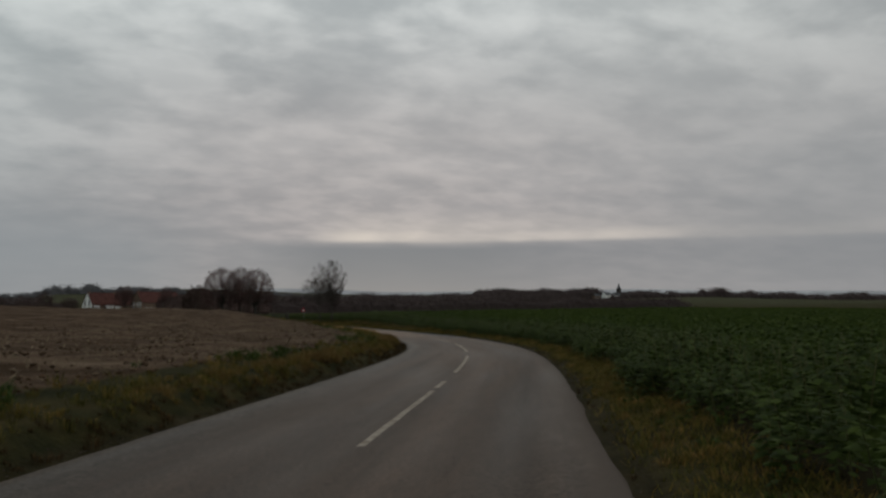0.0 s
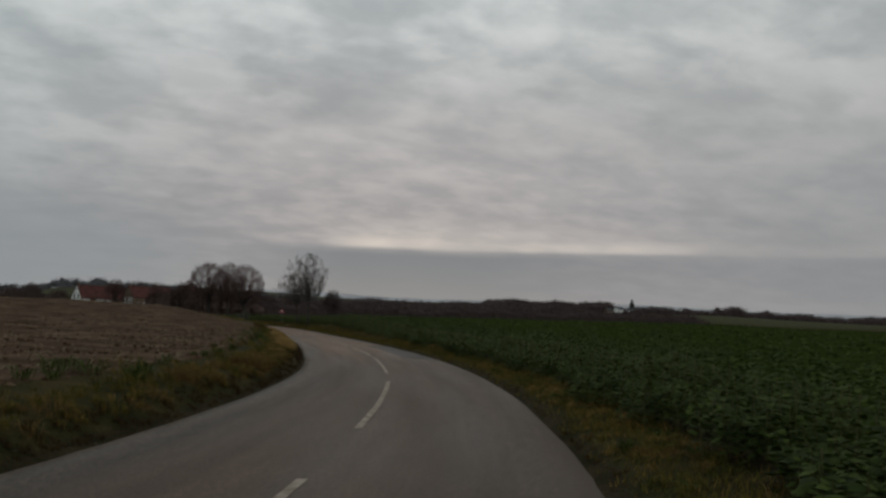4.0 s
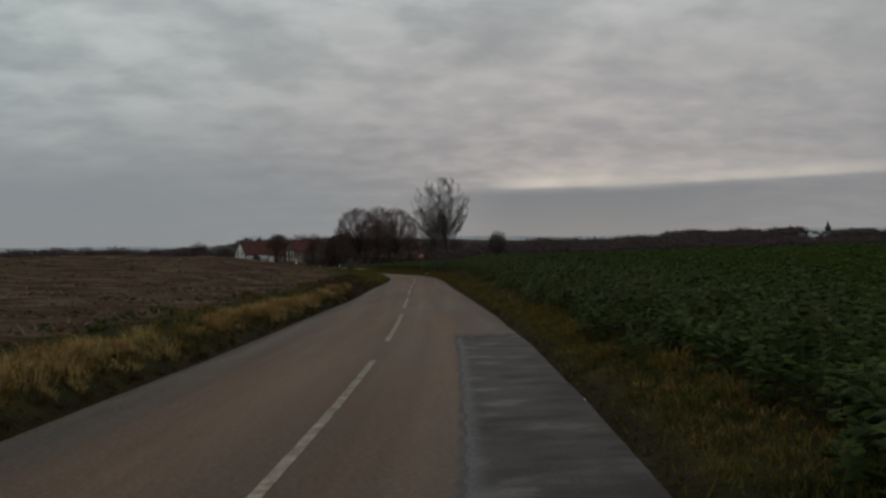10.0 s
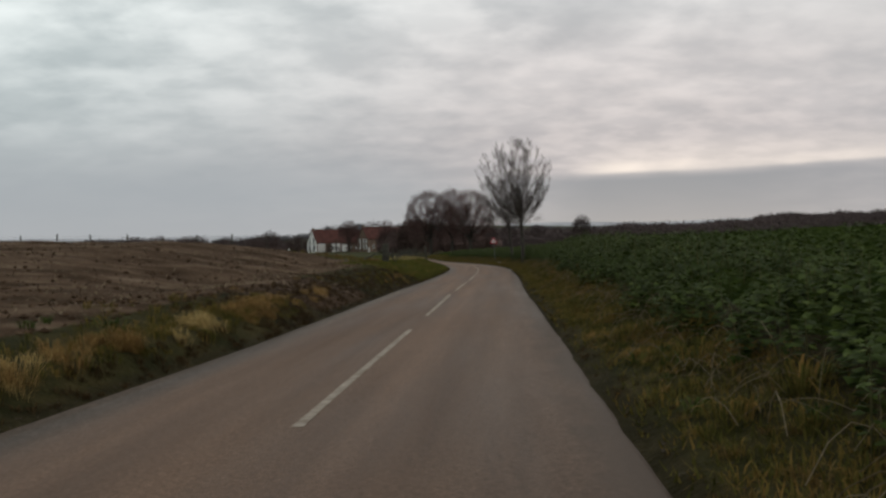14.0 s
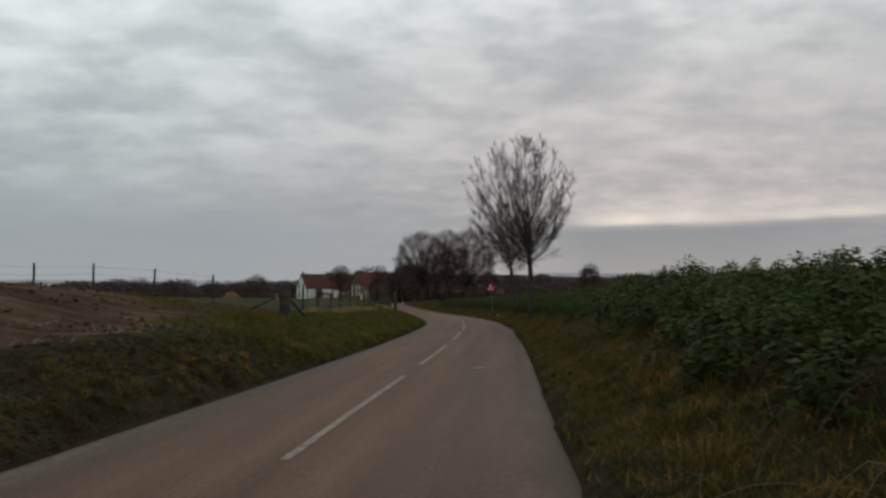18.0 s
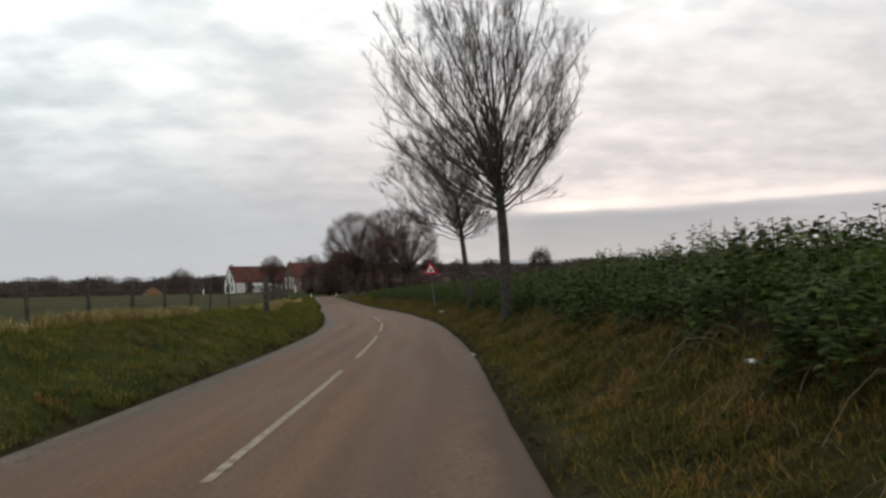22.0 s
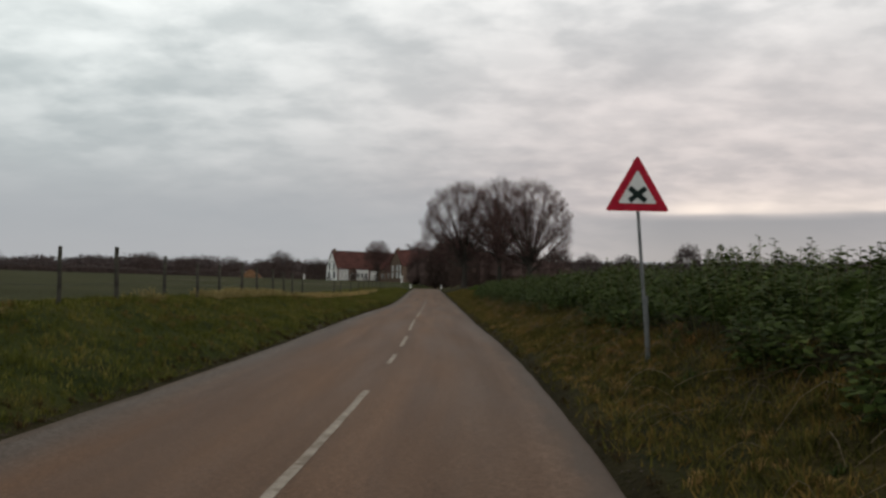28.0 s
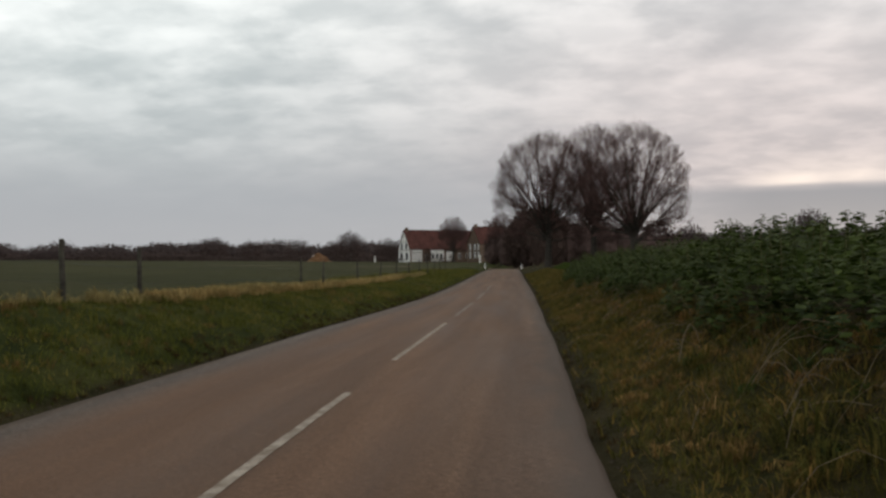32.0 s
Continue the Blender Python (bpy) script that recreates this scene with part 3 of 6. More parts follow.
def asphalt():
    m = bpy.data.materials.new("old_asphalt")
    m.use_nodes = True
    nt = m.node_tree
    b = nt.nodes["Principled BSDF"]
    uvn = nt.nodes.new("ShaderNodeUVMap")
    uvn.uv_map = "lane"
    sepu = nt.nodes.new("ShaderNodeSeparateXYZ")
    nt.links.new(uvn.outputs[0], sepu.inputs[0])
    tc = nt.nodes.new("ShaderNodeTexCoord")

    def nz(scale, detail, vec, stretch=(1, 1, 1)):
        mp = nt.nodes.new("ShaderNodeMapping")
        mp.inputs["Scale"].default_value = stretch
        nt.links.new(vec, mp.inputs[0])
        n = nt.nodes.new("ShaderNodeTexNoise")
        n.inputs["Scale"].default_value, n.inputs["Detail"].default_value = scale, detail
        nt.links.new(mp.outputs[0], n.inputs["Vector"])
        return n.outputs[0]

    streak = nz(1.0, 4, uvn.outputs[0], (9.0, 0.06, 1))
    mott = nz(1.0, 6, uvn.outputs[0], (26.0, 1.1, 1))
    blot = nz(1.0, 5, uvn.outputs[0], (6.0, 0.11, 1))
    grit = nz(95.0, 2, tc.outputs["Object"])
    chip = nz(20.0, 4, tc.outputs["Object"])
    track = nt.nodes.new("ShaderNodeValToRGB")
    cr = track.color_ramp
    cr.elements[0].position, cr.elements[0].color = 0.0, (0.060, 0.044, 0.032, 1)
    cr.elements[1].position, cr.elements[1].color = 1.0, (0.079, 0.061, 0.048, 1)
    for p, c in ((0.030, (0.060, 0.045, 0.034)), (0.045, (0.074, 0.063, 0.053)), (0.075, (0.071, 0.058, 0.048)), (0.17, (0.059, 0.047, 0.038)), (0.36, (0.083, 0.058, 0.042)), (0.48, (0.074, 0.053, 0.039)), (0.62, (0.088, 0.058, 0.041)), (0.78, (0.062, 0.045, 0.033)), (0.9, (0.070, 0.053, 0.042))):
        cr.elements.new(p).color = (*c, 1)
    a = nt.nodes.new("ShaderNodeMath")
    a.operation = "MULTIPLY_ADD"
    nt.links.new(streak, a.inputs[0])
    a.inputs[1].default_value = 0.10
    nt.links.new(sepu.outputs[0], a.inputs[2])
    s = nt.nodes.new("ShaderNodeMath")
    s.operation = "SUBTRACT"
    nt.links.new(a.outputs[0], s.inputs[0])
    s.inputs[1].default_value = 0.05
    nt.links.new(s.outputs[0], track.inputs[0])
    col = track.outputs[0]
    for v, amount, mode in ((blot, 0.28, "OVERLAY"), (streak, 0.35, "OVERLAY"), (mott, 0.45, "OVERLAY"), (grit, 0.95, "OVERLAY"), (chip, 0.8, "OVERLAY")):
        g = nt.nodes.new("ShaderNodeMix")
        g.data_type, g.blend_type = "RGBA", mode
        g.inputs[0].default_value = amount
        nt.links.new(col, g.inputs[6])
        nt.links.new(v, g.inputs[7])
        col = g.outputs[2]
    # brown mud film, its brightness along the road painted to stand in for exposure
    along = nt.nodes.new("ShaderNodeMapRange")
    for i, v in enumerate((-170.0, -10.0, 0.0, 1.0)):
        along.inputs[i + 1].default_value = v
    nt.links.new(sepu.outputs[1], along.inputs[0])
    film_, tint = nt.nodes.new("ShaderNodeValToRGB"), nt.nodes.new("ShaderNodeValToRGB")
    for node, stops in ((film_, ((0.0, (0.65,) * 3), (0.28, (0.65,) * 3), (0.40, (0.75,) * 3), (1.0, (0.82,) * 3))), (tint, ((0.0, (0.041, 0.027, 0.019)), (0.28, (0.055, 0.034, 0.024)), (0.40, (0.122, 0.072, 0.046)), (0.60, (0.106, 0.059, 0.036)), (0.75, (0.110, 0.059, 0.034)), (1.0, (0.101, 0.050, 0.025))))):
        ramp_ = node.color_ramp
        ramp_.elements[0].position, ramp_.elements[0].color = stops[0][0], (*stops[0][1], 1)
        ramp_.elements[1].position, ramp_.elements[1].color = stops[-1][0], (*stops[-1][1], 1)
        for q, c in stops[1:-1]:
            ramp_.elements.new(q).color = (*c, 1)
        nt.links.new(along.outputs[0], node.inputs[0])
    across = nt.nodes.new("ShaderNodeValToRGB")
    across.color_ramp.elements[0].position, across.color_ramp.elements[0].color = 0.06, (0.25, 0.25, 0.25, 1)
    across.color_ramp.elements[1].position, across.color_ramp.elements[1].color = 1.0, (0.7, 0.7, 0.7, 1)
    across.color_ramp.elements.new(0.18).color = (1, 1, 1, 1)
    nt.links.new(s.outputs[0], across.inputs[0])
    amount = nt.nodes.new("ShaderNodeMath")
    amount.operation = "MULTIPLY"
    nt.links.new(film_.outputs[0], amount.inputs[0])
    nt.links.new(across.outputs[0], amount.inputs[1])
    mud = nt.nodes.new("ShaderNodeMix")
    mud.data_type = "RGBA"
    nt.links.new(amount.outputs[0], mud.inputs[0])
    nt.links.new(col, mud.inputs[6])
    nt.links.new(tint.outputs[0], mud.inputs[7])
    col = mud.outputs[2]
    for v, f in ((grit, 0.8), (chip, 0.4), (streak, 0.5), (blot, 0.3)):
        g = nt.nodes.new("ShaderNodeMix")
        g.data_type, g.blend_type = "RGBA", "OVERLAY"
        g.inputs[0].default_value = f
        nt.links.new(col, g.inputs[6])
        nt.links.new(v, g.inputs[7])
        col = g.outputs[2]
    # soil washed over the crumbling right-hand edge
    ragged = nt.nodes.new("ShaderNodeMath")
    ragged.operation = "MULTIPLY_ADD"
    nt.links.new(nz(1.0, 5, uvn.outputs[0], (14.0, 0.8, 1)), ragged.inputs[0])
    ragged.inputs[1].default_value = 0.16
    nt.links.new(sepu.outputs[0], ragged.inputs[2])
    rim = nt.nodes.new("ShaderNodeMapRange")
    rim.interpolation_type = "SMOOTHSTEP"
    for i, v in enumerate((0.965, 1.06, 0.0, 0.85)):
        rim.inputs[i + 1].default_value = v
    nt.links.new(ragged.outputs[0], rim.inputs[0])
    edge = nt.nodes.new("ShaderNodeMix")
    edge.data_type = "RGBA"
    nt.links.new(rim.outputs[0], edge.inputs[0])
    nt.links.new(col, edge.inputs[6])
    edge.inputs[7].default_value = (0.058, 0.040, 0.029, 1)
    col = edge.outputs[2]
    nt.links.new(col, b.inputs["Base Color"])
    ro = nt.nodes.new("ShaderNodeMapRange")
    ro.inputs[1].default_value, ro.inputs[2].default_value, ro.inputs[3].default_value, ro.inputs[4].default_value = 0.3, 0.7, 0.66, 0.84
    nt.links.new(blot, ro.inputs[0])
    nt.links.new(ro.outputs[0], b.inputs["Roughness"])
    b.inputs["Specular IOR Level"].default_value = 0.12
    bp = nt.nodes.new("ShaderNodeBump")
    bp.inputs["Strength"].default_value, bp.inputs["Distance"].default_value = 0.5, 0.008
    nt.links.new(grit, bp.inputs["Height"])
    nt.links.new(bp.outputs[0], b.inputs["Normal"])
    return m


def surface(u, y):
    """Height of the asphalt."""
    return road_z(y) - 0.03 * (np.asarray(u) / HALF) ** 2


def road():
    us = np.array([-1.0, -0.97, -0.9, -0.75, -0.5, -0.25, 0, 0.25, 0.5, 0.75, 0.9, 0.97, 1.0])
    ys = np.concatenate([np.arange(-420, -200, 5.0), np.arange(-200, 95, 0.5), np.arange(95, 193, 2.0)])
    U, Y = np.meshgrid(us, ys)
    rs = np.random.RandomState(3)
    wob = np.convolve(rs.normal(0, 1, len(ys) + 8), np.ones(9) / 9, "valid") * 0.045
    wob2 = np.convolve(rs.normal(0, 1, len(ys) + 8), np.ones(9) / 9, "valid") * 0.045
    UU = U * HALF
    UU[:, -1] += wob
    UU[:, -2] += wob * 0.8
    UU[:, 0] += wob2
    UU[:, 1] += wob2 * 0.8
    X = lane(UU, Y)
    Z = surface(U * HALF, Y) + 0.004
    Z[:, 0] -= 0.07
    Z[:, -1] -= 0.07
    idx = np.arange(U.size).reshape(U.shape)
    f = np.stack([idx[:-1, :-1], idx[:-1, 1:], idx[1:, 1:], idx[1:, :-1]], -1).reshape(-1, 4)
    me = put_mesh("road", np.stack([X, Y, Z], -1), f, asphalt())
    lay = me.uv_layers.new(name="lane")
    uv = np.stack([(U + 1) / 2, Y], -1).reshape(-1, 2)[f.ravel()]
    lay.data.foreach_set("uv", uv.astype(np.float32).ravel())
    return tagged(part("road", me, None), "narrow winding asphalt country road with worn centre line", "road", kind="structure")


ROAD = road()


def cross_road():
    """The road that crosses at the limes, before the farm."""
    xs = np.arange(-70, 60, 2.0)
    us = np.array([-2.6, -2.4, 0, 2.4, 2.6])
    Xg, Ug = np.meshgrid(xs, us, indexing="ij")
    Yg = 194.5 + Ug + 0.03 * Xg
    Zg = np.maximum(land(Xg, Yg), road_z(Yg)) + 0.05 - 0.08 * (np.abs(Ug) > 2.5)
    idx = np.arange(Xg.size).reshape(Xg.shape)
    f = np.stack([idx[:-1, :-1], idx[1:, :-1], idx[1:, 1:], idx[:-1, 1:]], -1).reshape(-1, 4)
    me = put_mesh("cross_road", np.stack([Xg, Yg, Zg], -1), f, ROAD.data.materials[0])
    lay = me.uv_layers.new(name="lane")
    uv = np.stack([(Ug / 2.6 + 1) / 2, Xg], -1).reshape(-1, 2)[f.ravel()]
    lay.data.foreach_set("uv", uv.astype(np.float32).ravel())
    return tagged(part("cross_road", me, None), "narrow asphalt side road crossing before the farm", "road", kind="structure")


cross_road()


def strip(name, y0, y1, u0, u1, w, mat, lift=0.006, label="", seed=0, ragged=0.25):
    """A painted or laid strip that follows the road."""
    n = max(4, int((y1 - y0) / 0.35))
    ys = np.linspace(y0, y1, n)
    uu = np.linspace(u0, u1, n)
    rs = np.random.RandomState(seed)
    half = w / 2 * (1 + rs.uniform(-ragged, ragged, (n, 2)))
    rows = []
    for s, sg in ((0, -1), (1, 0), (2, 1)):
        u = uu + sg * (half[:, 0] if sg < 0 else half[:, 1])
        rows.append(np.stack([lane(u, ys), ys, surface(u, ys) + lift], -1))
    v = np.stack(rows, 1)
    idx = np.arange(n * 3).reshape(n, 3)
    f = np.stack([idx[:-1, :-1], idx[:-1, 1:], idx[1:, 1:], idx[1:, :-1]], -1).reshape(-1, 4)
    return part(name, put_mesh(name, v, f, mat), None, ROAD, label)


DASHES = [(-175.00, -165.90), (-162.40, -155.90), (-155.30, -153.70), (-150.97, -142.59), (-138.95, -129.82), (-126.45, -116.56), (-113.98, -103.93), (-100.56, -91.13), (-87.51, -78.19), (-74.65, -64.29), (-61.27, -51.89), (-48.81, -39.15), (-35.76, -26.13), (-22.98, -13.14), (-9.90, -1.09), (2.40, 11.92), (16.20, 18.40), (20.90, 25.40), (28.98, 38.72), (42.24, 51.40), (54.90, 64.30), (67.50, 76.90), (80.10, 89.50)]
for i, (a, b) in enumerate(DASHES):
    strip("centre_dash", a, b, 0.06 if -62 < a < -5 else 0.03, 0.06 if -62 < a < -5 else 0.03, 0.095, M["marking"] if a < 53 else M["faded"], 0.009, seed=i, ragged=0.10)

# patched strip along the right-hand edge: damp, blotchy, with a pale worn border


def patch_material(length):
    m = bpy.data.materials.new("damp_patched_asphalt")
    m.use_nodes = True
    nt = m.node_tree
    b = nt.nodes["Principled BSDF"]
    uvn = nt.nodes.new("ShaderNodeUVMap")
    uvn.uv_map = "patch"
    sp = nt.nodes.new("ShaderNodeSeparateXYZ")
    nt.links.new(uvn.outputs[0], sp.inputs[0])

    def nz(scale, detail, stretch):
        mp = nt.nodes.new("ShaderNodeMapping")
        mp.inputs["Scale"].default_value = stretch
        nt.links.new(uvn.outputs[0], mp.inputs[0])
        n = nt.nodes.new("ShaderNodeTexNoise")
        n.inputs["Scale"].default_value, n.inputs["Detail"].default_value = scale, detail
        nt.links.new(mp.outputs[0], n.inputs["Vector"])
        return n.outputs[0]

    def sums(op, a, c, d=None):
        n = nt.nodes.new("ShaderNodeMath")
        n.operation = op
        for i, v in enumerate((a, c, d)):
            if isinstance(v, (int, float)):
                n.inputs[i].default_value = v
            elif v is not None:
                nt.links.new(v, n.inputs[i])
        return n.outputs[0]

    def ease(v, a, c):
        n = nt.nodes.new("ShaderNodeMapRange")
        n.interpolation_type = "SMOOTHSTEP"
        n.inputs[1].default_value, n.inputs[2].default_value = a, c
        nt.links.new(v, n.inputs[0])
        return n.outputs[0]

    blotch, fray, grit = nz(1.0, 5, (1.6, 1.7, 1)), nz(1.0, 4, (3.0, 2.2, 1)), nz(40.0, 3, (1, 1, 1))
    ramp = nt.nodes.new("ShaderNodeValToRGB")
    cr = ramp.color_ramp
    cr.elements[0].position, cr.elements[0].color = 0.36, (0.026, 0.022, 0.021, 1)
    cr.elements[1].position, cr.elements[1].color = 0.66, (0.110, 0.102, 0.101, 1)
    cr.elements.new(0.47).color = (0.047, 0.039, 0.036, 1)
    cr.elements.new(0.56).color = (0.056, 0.047, 0.043, 1)
    nt.links.new(blotch, ramp.inputs[0])
    u = sums("MULTIPLY_ADD", fray, 0.08, sums("SUBTRACT", sp.outputs[0], 0.04))
    v = sums("MULTIPLY_ADD", fray, 0.5, sums("SUBTRACT", sp.outputs[1], 0.25))
    border = sums("MULTIPLY", sums("MAXIMUM", ease(u, 0.20, 0.08), ease(v, 0.42, 0.16)), ease(grit, 0.25, 0.6))
    seal = nt.nodes.new("ShaderNodeMix")
    seal.data_type = "RGBA"
    nt.links.new(border, seal.inputs[0])
    nt.links.new(ramp.outputs[0], seal.inputs[6])
    seal.inputs[7].default_value = (0.108, 0.105, 0.108, 1)
    g = nt.nodes.new("ShaderNodeMix")
    g.data_type, g.blend_type = "RGBA", "OVERLAY"
    g.inputs[0].default_value = 0.6
    nt.links.new(seal.outputs[2], g.inputs[6])
    nt.links.new(grit, g.inputs[7])
    nt.links.new(g.outputs[2], b.inputs["Base Color"])
    b.inputs["Roughness"].default_value, b.inputs["Specular IOR Level"].default_value = 0.75, 0.08
    keep = sums("MULTIPLY", sums("MULTIPLY", ease(u, 0.0, 0.10), ease(v, 0.0, 0.18)), ease(sums("MULTIPLY_ADD", fray, 3.0, v), length + 1.2, length - 0.6))
    nt.links.new(sums("MULTIPLY", keep, 0.92), b.inputs["Alpha"])
    return m


def asphalt_patch(y0, y1, u0, u1):
    ys, us = np.linspace(y0, y1, int((y1 - y0) / 0.4)), np.linspace(u0, u1, 5)
    Ug, Yg = np.meshgrid(us, ys)
    v = np.stack([lane(Ug, Yg), Yg, surface(Ug, Yg) + 0.009], -1)
    idx = np.arange(Ug.size).reshape(Ug.shape)
    f = np.stack([idx[:-1, :-1], idx[:-1, 1:], idx[1:, 1:], idx[1:, :-1]], -1).reshape(-1, 4)
    me = put_mesh("asphalt_patch", v, f, patch_material(y1 - y0))
    lay = me.uv_layers.new(name="patch")
    uv = np.stack([(Ug - u0) / (u1 - u0), Yg - y0], -1).reshape(-1, 2)[f.ravel()]
    lay.data.foreach_set("uv", uv.astype(np.float32).ravel())
    return part("asphalt_patch", me, None, ROAD, "dark damp repaired strip of asphalt with a pale worn border")


asphalt_patch(-116.6, -98.6, 1.24, 2.58)
strip("paint_spot", -50.0, -49.8, 1.46, 1.47, 0.26, M["marking"], 0.007, "short white paint mark", 61, 0.4)

# ---- trees ----


def grow(rng, parents, prad, count, lo, hi, length, spread, lift, shrink, pts=4, envelope=None, curl=0.0):
    """Side branches on every parent path."""
    n, k, _ = parents.shape
    pid = np.repeat(np.arange(n), count)
    s = rng.uniform(lo, hi, n * count)
    fs = s * (k - 1)
    i = np.minimum(fs.astype(int), k - 2)
    fr = (fs - i)[:, None]
    p0 = parents[pid, i] * (1 - fr) + parents[pid, i + 1] * fr
    tan = parents[pid, i + 1] - parents[pid, i]
    tan /= np.linalg.norm(tan, axis=1, keepdims=True) + 1e-9
    side = rng.normal(0, 1, (n * count, 3))
    side -= (side * tan).sum(1, keepdims=True) * tan
    side /= np.linalg.norm(side, axis=1, keepdims=True) + 1e-9
    d = tan + side * spread + np.array([0, 0, lift])
    d /= np.linalg.norm(d, axis=1, keepdims=True)
    ln = length * (1 - 0.55 * s) * rng.uniform(0.6, 1.25, n * count)
    if envelope is not None:
        c, r = envelope
        for _ in range(3):
            q = np.linalg.norm((p0 + d * ln[:, None] - c) / np.where((p0 + d * ln[:, None] - c)[:, 2:] > 0, r, r * np.array([1, 1, 2.0])), axis=1)
            ln = ln * np.where(q > 1, np.clip(1 - (q - 1) * 2.5, 0.3, 1), 1)
    t = np.linspace(0, 1, pts)
    bend = np.array([0, 0, 1.0]) * (0.10 + curl) + rng.normal(0, 0.07, (n * count, 1, 3))
    paths = p0[:, None] + d[:, None] * (t[None, :, None] * ln[:, None, None]) + bend * (t[None, :, None] ** 2) * ln[:, None, None] * 0.6
    base = (prad[pid, i] * (1 - fr[:, 0]) + prad[pid, i + 1] * fr[:, 0]) * shrink
    rad = base[:, None] * (1 - 0.65 * t[None, :])
    return paths, rad


def bare_tree(name, loc, fork, top, width, trunk_r, limbs, label, seed, twig, lean=(0, 0), detail=(9, 6, 3), low=0.0, thin=0.006, belly=0.42, group="", category="tree", fan=False, shift=(0.0, 0.0), shell=0.70):
    """A leafless tree: trunk, limbs, crown of fine twigs; fork and top are heights over its foot."""
    rng = np.random.RandomState(seed)
    tree = thing(name, loc, label, category, group)
    H = top - fork
    k = 9
    t = np.linspace(0, 1, k)
    zt = np.concatenate([[-0.35, 0.0, 0.12, 0.35], np.linspace(fork * 0.3, fork, 4), fork + H * np.array([0.12, 0.3, 0.55, 0.78, 0.97])])
    if fan:
        zt[8:] = fork + H * np.array([0.08, 0.18, 0.32, 0.45, 0.55])
    kk = len(zt)
    wig = np.cumsum(rng.normal(0, trunk_r * 0.10, (kk, 2)), 0)
    axis = np.stack([wig[:, 0] + lean[0] * zt / top, wig[:, 1] + lean[1] * zt / top, zt], -1)
    rr = np.where(zt <= fork, trunk_r * (1.15 - 0.28 * np.clip(zt, 0, fork) / fork), trunk_r * (0.62 if fan else 0.7) * np.clip(1 - (zt - fork) / (H * (0.57 if fan else 1.03)), 0, 1) ** (1.0 if fan else 1.9) + thin)
    rr = rr * np.where(zt < 0.3, 1.35 - np.clip(zt, 0, 0.3), 1.0)
    part("trunk", put_mesh("trunk", *tubes(axis[None], rr[None], 9), M["bark"]), None, tree)
    # limbs reach for the crown's outline
    az = np.arange(limbs) * 2.399963 + rng.uniform(-0.3, 0.3, limbs)
    q = (np.arange(limbs) + 0.5) / limbs
    startz = fork * 0.96 + H * 0.40 * q ** 1.6
    endz = fork + H * np.clip(low + (0.97 - low) * q ** 0.8, -0.1, 0.97)
    hz = np.clip((endz - fork) / H, -0.1, 1)
    outl = np.where(hz < belly, 0.48 + 0.52 * np.sin(np.clip((hz - low) / (belly - low), 0, 1) * np.pi / 2), np.sqrt(np.clip(1 - ((hz - belly) / (1.03 - belly)) ** 2, 0.02, 1)))
    rad = width / 2 * outl * rng.uniform(0.84, 0.95, limbs)
    sx = np.interp(startz, zt, axis[:, 0])
    sy = np.interp(startz, zt, axis[:, 1])
    p0 = np.stack([sx, sy, startz], -1)
    p2 = np.stack([sx + shift[0] + np.cos(az) * rad, sy + shift[1] + np.sin(az) * rad, endz], -1)
    if fan:
        # limbs radiate from a low fork and end on an even dome
        dome = 1 - (1 - low) * (1 - q)
        startz = fork * 0.9 + H * 0.16 * rng.uniform(0, 1, limbs)
        rad = width / 2 * np.sqrt(np.clip(1 - np.clip((dome - belly) / (1 - belly), 0, 1) ** 2.7, 0, 1)) * np.where(dome < belly, 0.84 + 0.16 * dome / belly, 1)
        p0 = np.stack([np.cos(az) * trunk_r * 0.3, np.sin(az) * trunk_r * 0.3, startz], -1)
        p2 = np.stack([np.cos(az) * rad * 0.92, np.sin(az) * rad * 0.92, fork + H * dome * rng.uniform(0.86, 0.94, limbs)], -1)
    p1 = p0 * (0.62 if fan else 0.45) + p2 * (0.38 if fan else 0.55)
    p1[:, 2] = p0[:, 2] + (p2[:, 2] - p0[:, 2]) * (0.52 if fan else 0.36)
    tt = np.linspace(0, 1, k)[None, :, None]
    lim = p0[:, None] * (1 - tt) ** 2 + 2 * p1[:, None] * tt * (1 - tt) + p2[:, None] * tt ** 2
    lim[:, 1:-1] += rng.normal(0, (0.02 if fan else 0.042) * width / 6, (limbs, k - 2, 3))
    lr = trunk_r * rng.uniform(0.22 if fan else 0.10, 0.38 if fan else 0.24, limbs)[:, None] * (1 - 0.86 * t[None]) + thin
    env = (np.array([lean[0] * 0.7 + shift[0], lean[1] * 0.7 + shift[1], fork + H * belly]), np.array([width / 2 * 1.04, width / 2 * 1.04, H * (1 - belly) * 1.02]))
    a, ar = grow(rng, lim, lr, detail[0], 0.46 if fan else 0.22, 1.0, width * (0.24 if fan else 0.25), 0.62 if fan else 0.52, 0.10 if fan else 0.36, 0.5, 5, env)
    lead = axis[None, 7:]
    ld, ldr = grow(rng, lead, rr[None, 7:], limbs * 2, 0.05, 0.98, width * 0.3, 1.0, 0.6, 0.3, 5, env)
    a, ar = np.concatenate([a, ld]), np.maximum(np.concatenate([ar, ldr]), thin)
    b, br = grow(rng, a, ar, detail[1], 0.15, 1.0, width * (0.12 if fan else 0.11), 0.8 if fan else 0.62, 0.35, 0.6, 3 if fan else 4, env)
    br = np.maximum(br, thin * 0.8)
    c, crd = grow(rng, b, br, detail[2], 0.1, 1.0, width * (0.06 if fan else 0.036), 0.75, 0.30, 0.7, 2, env if fan else None, 0.25 if fan else 0.1)
    crd = np.maximum(crd, thin * 0.6)
